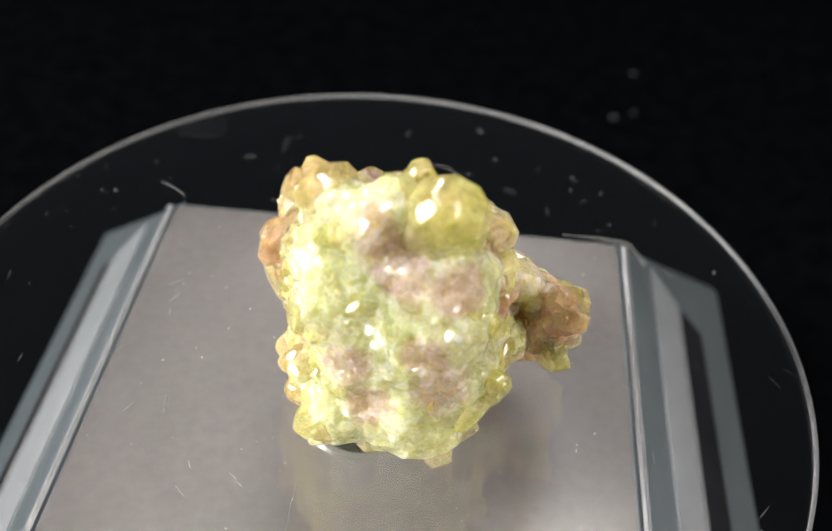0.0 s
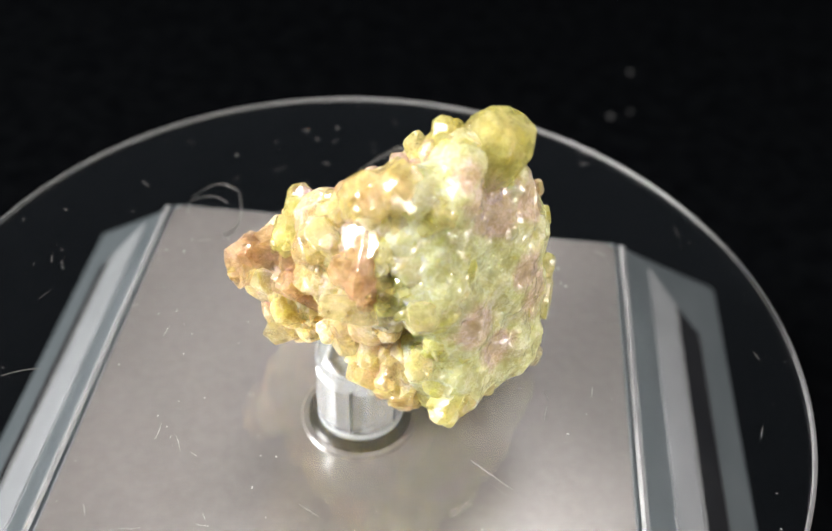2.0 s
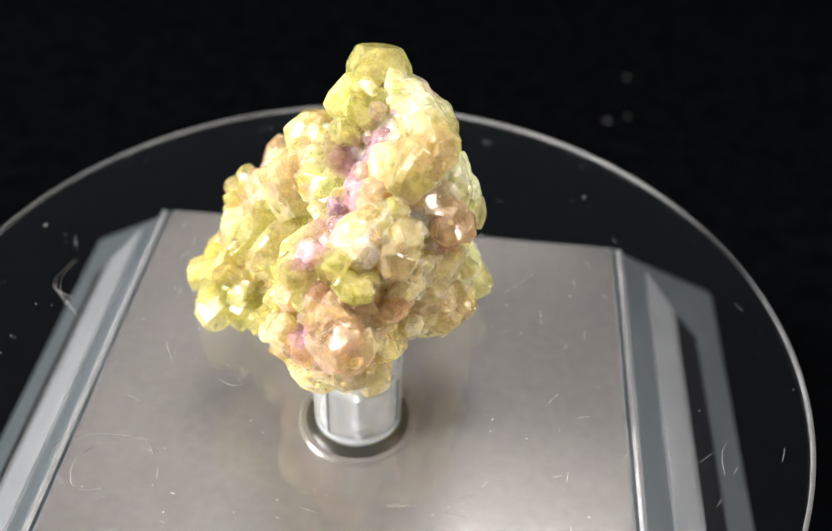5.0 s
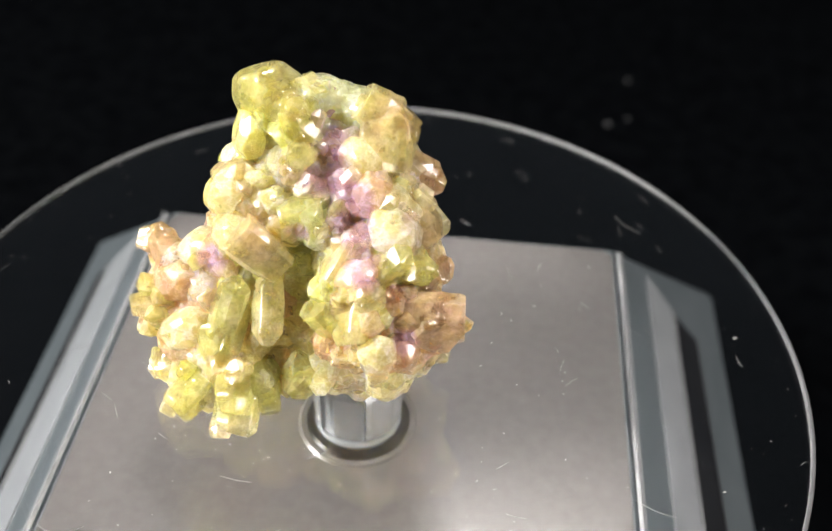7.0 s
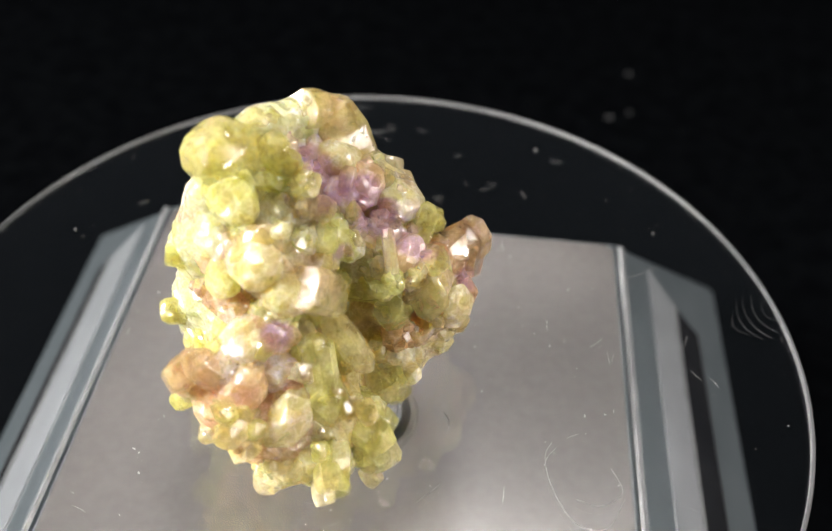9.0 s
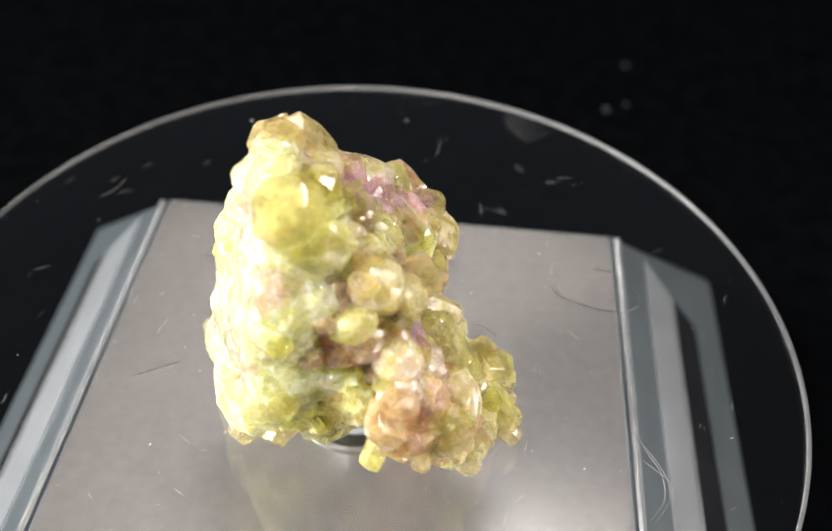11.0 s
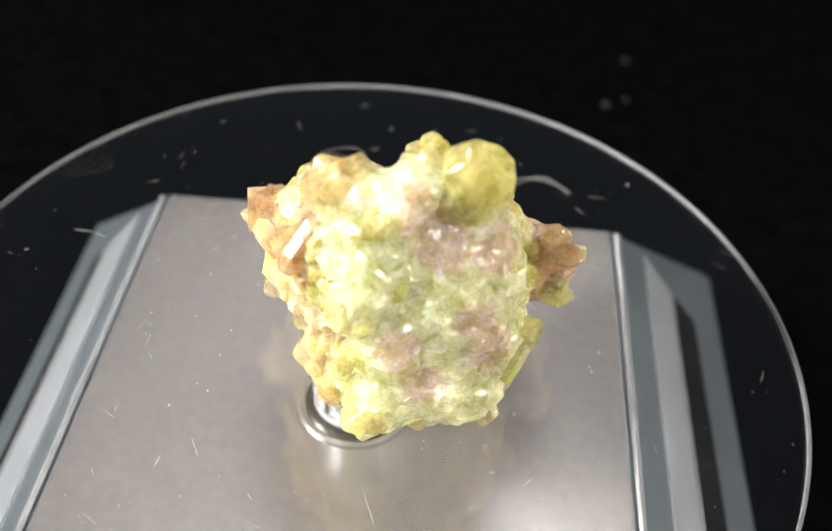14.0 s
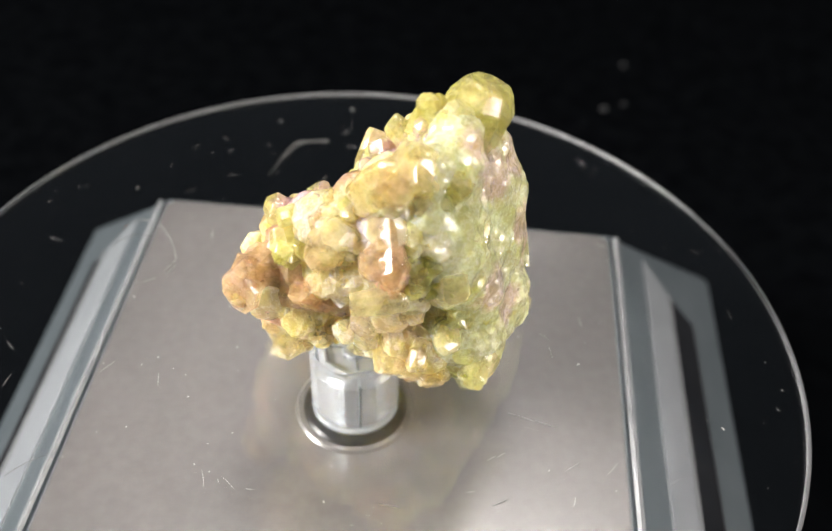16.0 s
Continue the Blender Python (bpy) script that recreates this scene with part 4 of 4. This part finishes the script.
grown(OLIVE, (8.9, -12.1, 39.4), (10.6, -12.7, 39.4), 0.97)
grown(GREEN, (3.2, -5.5, 53.9), (4.5, -4.6, 55.9), 1.06)
grown(GREEN, (-2.1, -11.5, 37.0), (-5.5, -11.2, 34.1), 1.35)
grown(GREEN, (2.8, -4.4, 52.5), (4.9, -5.5, 54.3), 1.57)
grown(GREEN, (2.2, -6.6, 54.4), (3.1, -7.8, 56.2), 1.17)
grown(GREEN, (8.9, -0.9, 42.7), (12.0, 4.1, 37.5), 1.18)
grown(GREEN, (-2.7, -8.9, 44.8), (-5.5, -9.3, 45.2), 1.76)
grown(GREEN, (7.3, -13.7, 36.9), (9.5, -12.7, 39.8), 0.88)
grown(GREEN, (-2.9, -10.3, 34.0), (-4.4, -12.1, 32.8), 1.45)
grown(HONEY, (-1.2, -5.4, 54.9), (-4.4, -4.5, 52.5), 1.92)
grown(HONEY, (-1.7, -1.6, 49.1), (-6.0, 2.2, 45.7), 2.01)
grown(HONEY, (-4.2, -6.4, 38.3), (-6.7, -6.8, 36.3), 0.96)
grown(HONEY, (-3.6, -7.5, 36.7), (-6.3, -8.3, 34.5), 1.16)
grown(HONEY, (-3.1, -4.2, 38.5), (-6.8, -4.6, 35.5), 1.66)
grown(HONEY, (-0.9, -5.9, 53.9), (-5.4, -3.0, 52.7), 1.75)
grown(HONEY, (15.5, -1.9, 38.8), (19.1, -2.1, 39.1), 1.26)
grown(HONEY, (15.0, -3.2, 37.4), (17.8, -2.2, 38.9), 1.43)
grown(HONEY, (15.1, 0.5, 34.9), (17.6, 1.6, 35.5), 1.09)
grown(HONEY, (-1.2, -7.8, 52.2), (-2.5, -9.0, 52.5), 1.49)
grown(HONEY, (15.1, -6.5, 41.8), (17.8, -7.4, 41.8), 1.42)
grown(HONEY, (-2.6, -1.4, 50.4), (-3.2, -5.0, 54.4), 2.26)
grown(HONEY, (0.2, 8.2, 38.7), (-0.3, 9.9, 39.1), 1.22)
grown(ROSE, (-2.6, -3.3, 51.1), (-7.8, -5.0, 46.5), 1.42)
grown(ROSE, (-4.1, -0.6, 41.3), (-4.6, 9.0, 41.7), 2.02, True)
grown(ROSE, (-3.7, -5.1, 48.3), (-7.8, -2.7, 47.4), 1.57)
grown(ROSE, (15.1, -4.0, 40.5), (16.2, -6.6, 43.9), 1.44)
grown(ROSE, (-1.2, 6.0, 42.0), (-7.1, 7.8, 42.3), 2.14, True)
grown(ROSE, (-3.8, 1.1, 47.1), (-3.4, 2.3, 49.0), 1.11)
grown(ROSE, (-3.4, 4.7, 41.9), (-6.1, 8.1, 43.7), 1.46)
grown(ROSE, (14.7, -5.3, 40.5), (16.7, -7.4, 42.2), 1.32)
grown(ROSE, (-1.5, 4.5, 42.4), (-6.3, 8.5, 43.0), 1.6)
grown(ROSE, (-1.5, 7.6, 40.0), (-2.2, 9.8, 40.5), 1.49)
grown(ROSE, (-0.5, 3.2, 45.6), (-1.0, 4.7, 46.8), 0.69)
grown(LILAC, (0.5, -0.5, 49.3), (0.3, 0.8, 48.5), 0.83)
grown(LILAC, (1.4, -6.2, 52.5), (1.2, -5.7, 54.6), 0.75)
grown(LILAC, (1.3, -4.6, 51.4), (1.1, -4.1, 53.2), 0.63)
grown(LILAC, (1.5, -3.6, 49.8), (1.3, -2.9, 51.5), 0.71)
grown(LILAC, (1.3, -2.0, 48.9), (1.0, -1.2, 50.4), 0.62)
grown(LILAC, (0.2, 2.1, 46.7), (-0.2, 3.5, 48.0), 0.69)
grown(LILAC, (3.1, -4.5, 52.8), (2.1, -4.8, 54.9), 0.73)
grown(LILAC, (4.6, -1.8, 49.2), (3.7, -1.8, 50.8), 0.77)
grown(LILAC, (1.4, -1.0, 49.7), (-0.1, -0.9, 51.6), 0.82)
grown(LILAC, (-0.9, -0.5, 49.9), (-2.3, -0.4, 51.5), 0.64)
grown(LILAC, (-0.8, 2.0, 47.6), (-2.4, 2.5, 49.1), 0.73)
grown(PALE, (-3.6, 2.1, 37.2), (-6.5, 5.8, 35.1), 1.76)
grown(PALE, (-4.2, -2.2, 39.2), (-6.5, -2.5, 37.5), 1.21)
grown(PALE, (7.5, 0.5, 43.0), (8.5, 4.7, 39.2), 1.37)
grown(PALE, (-2.7, 1.6, 45.3), (-3.3, 3.9, 47.3), 1.23)
grown(PALE, (1.9, -1.1, 46.8), (1.7, 0.4, 48.5), 1.0)
grown(PALE, (1.3, 2.9, 47.7), (3.6, 4.5, 45.0), 0.58)
grown(PALE, (1.1, -0.2, 49.2), (2.2, 0.6, 48.2), 0.7)
grown(PALE, (11.4, 1.3, 40.5), (12.9, 0.3, 41.8), 1.15)
grown(PALE, (16.8, -4.3, 37.4), (18.4, -4.7, 37.0), 1.0)
grown(PALE, (-2.9, -9.0, 38.0), (-6.0, -8.8, 38.7), 1.25)
grown(PALE, (-1.2, -10.6, 35.8), (-4.3, -12.5, 34.6), 1.67)
grown(PALE, (-3.9, -5.3, 51.7), (-2.8, -6.7, 52.1), 1.13)
grown(PALE, (-7.6, -1.5, 43.8), (-5.9, -5.7, 43.9), 1.13)
grown(PALE, (5.5, -13.1, 34.3), (6.1, -14.7, 33.4), 1.25)
grown(PALE, (0.7, -11.6, 34.5), (0.1, -13.4, 33.5), 1.59)
grown(PALE, (7.6, -11.2, 35.0), (8.5, -12.6, 34.3), 1.19)
grown(PALE, (16.4, 0.5, 33.9), (18.4, -0.3, 33.1), 1.15)
grown(PALE, (15.9, 4.0, 34.3), (17.3, 5.1, 33.0), 0.97)
grown(PALE, (15.9, 1.7, 35.1), (17.8, 2.2, 35.1), 1.25)
grown(PALE, (12.9, 6.3, 33.0), (13.2, 7.7, 32.0), 0.88)
grown(PALE, (-1.0, 0.9, 48.5), (-2.8, 1.2, 50.2), 0.8)
grown(PALE, (5.3, -2.1, 50.1), (4.3, -2.2, 52.0), 0.85)


# ---- what moves ----
def motions():
    """Disc and specimen turn together, once in 13.24 seconds."""
    rows = [(0.5 * k, pose(0, 0, 0, 0, 0, TURN * 0.5 * k)) for k in range(33)]
    walk(turntable, [(t, Matrix.Translation(OFF) @ m) for t, m in rows])
    walk(specimen, rows)


motions()
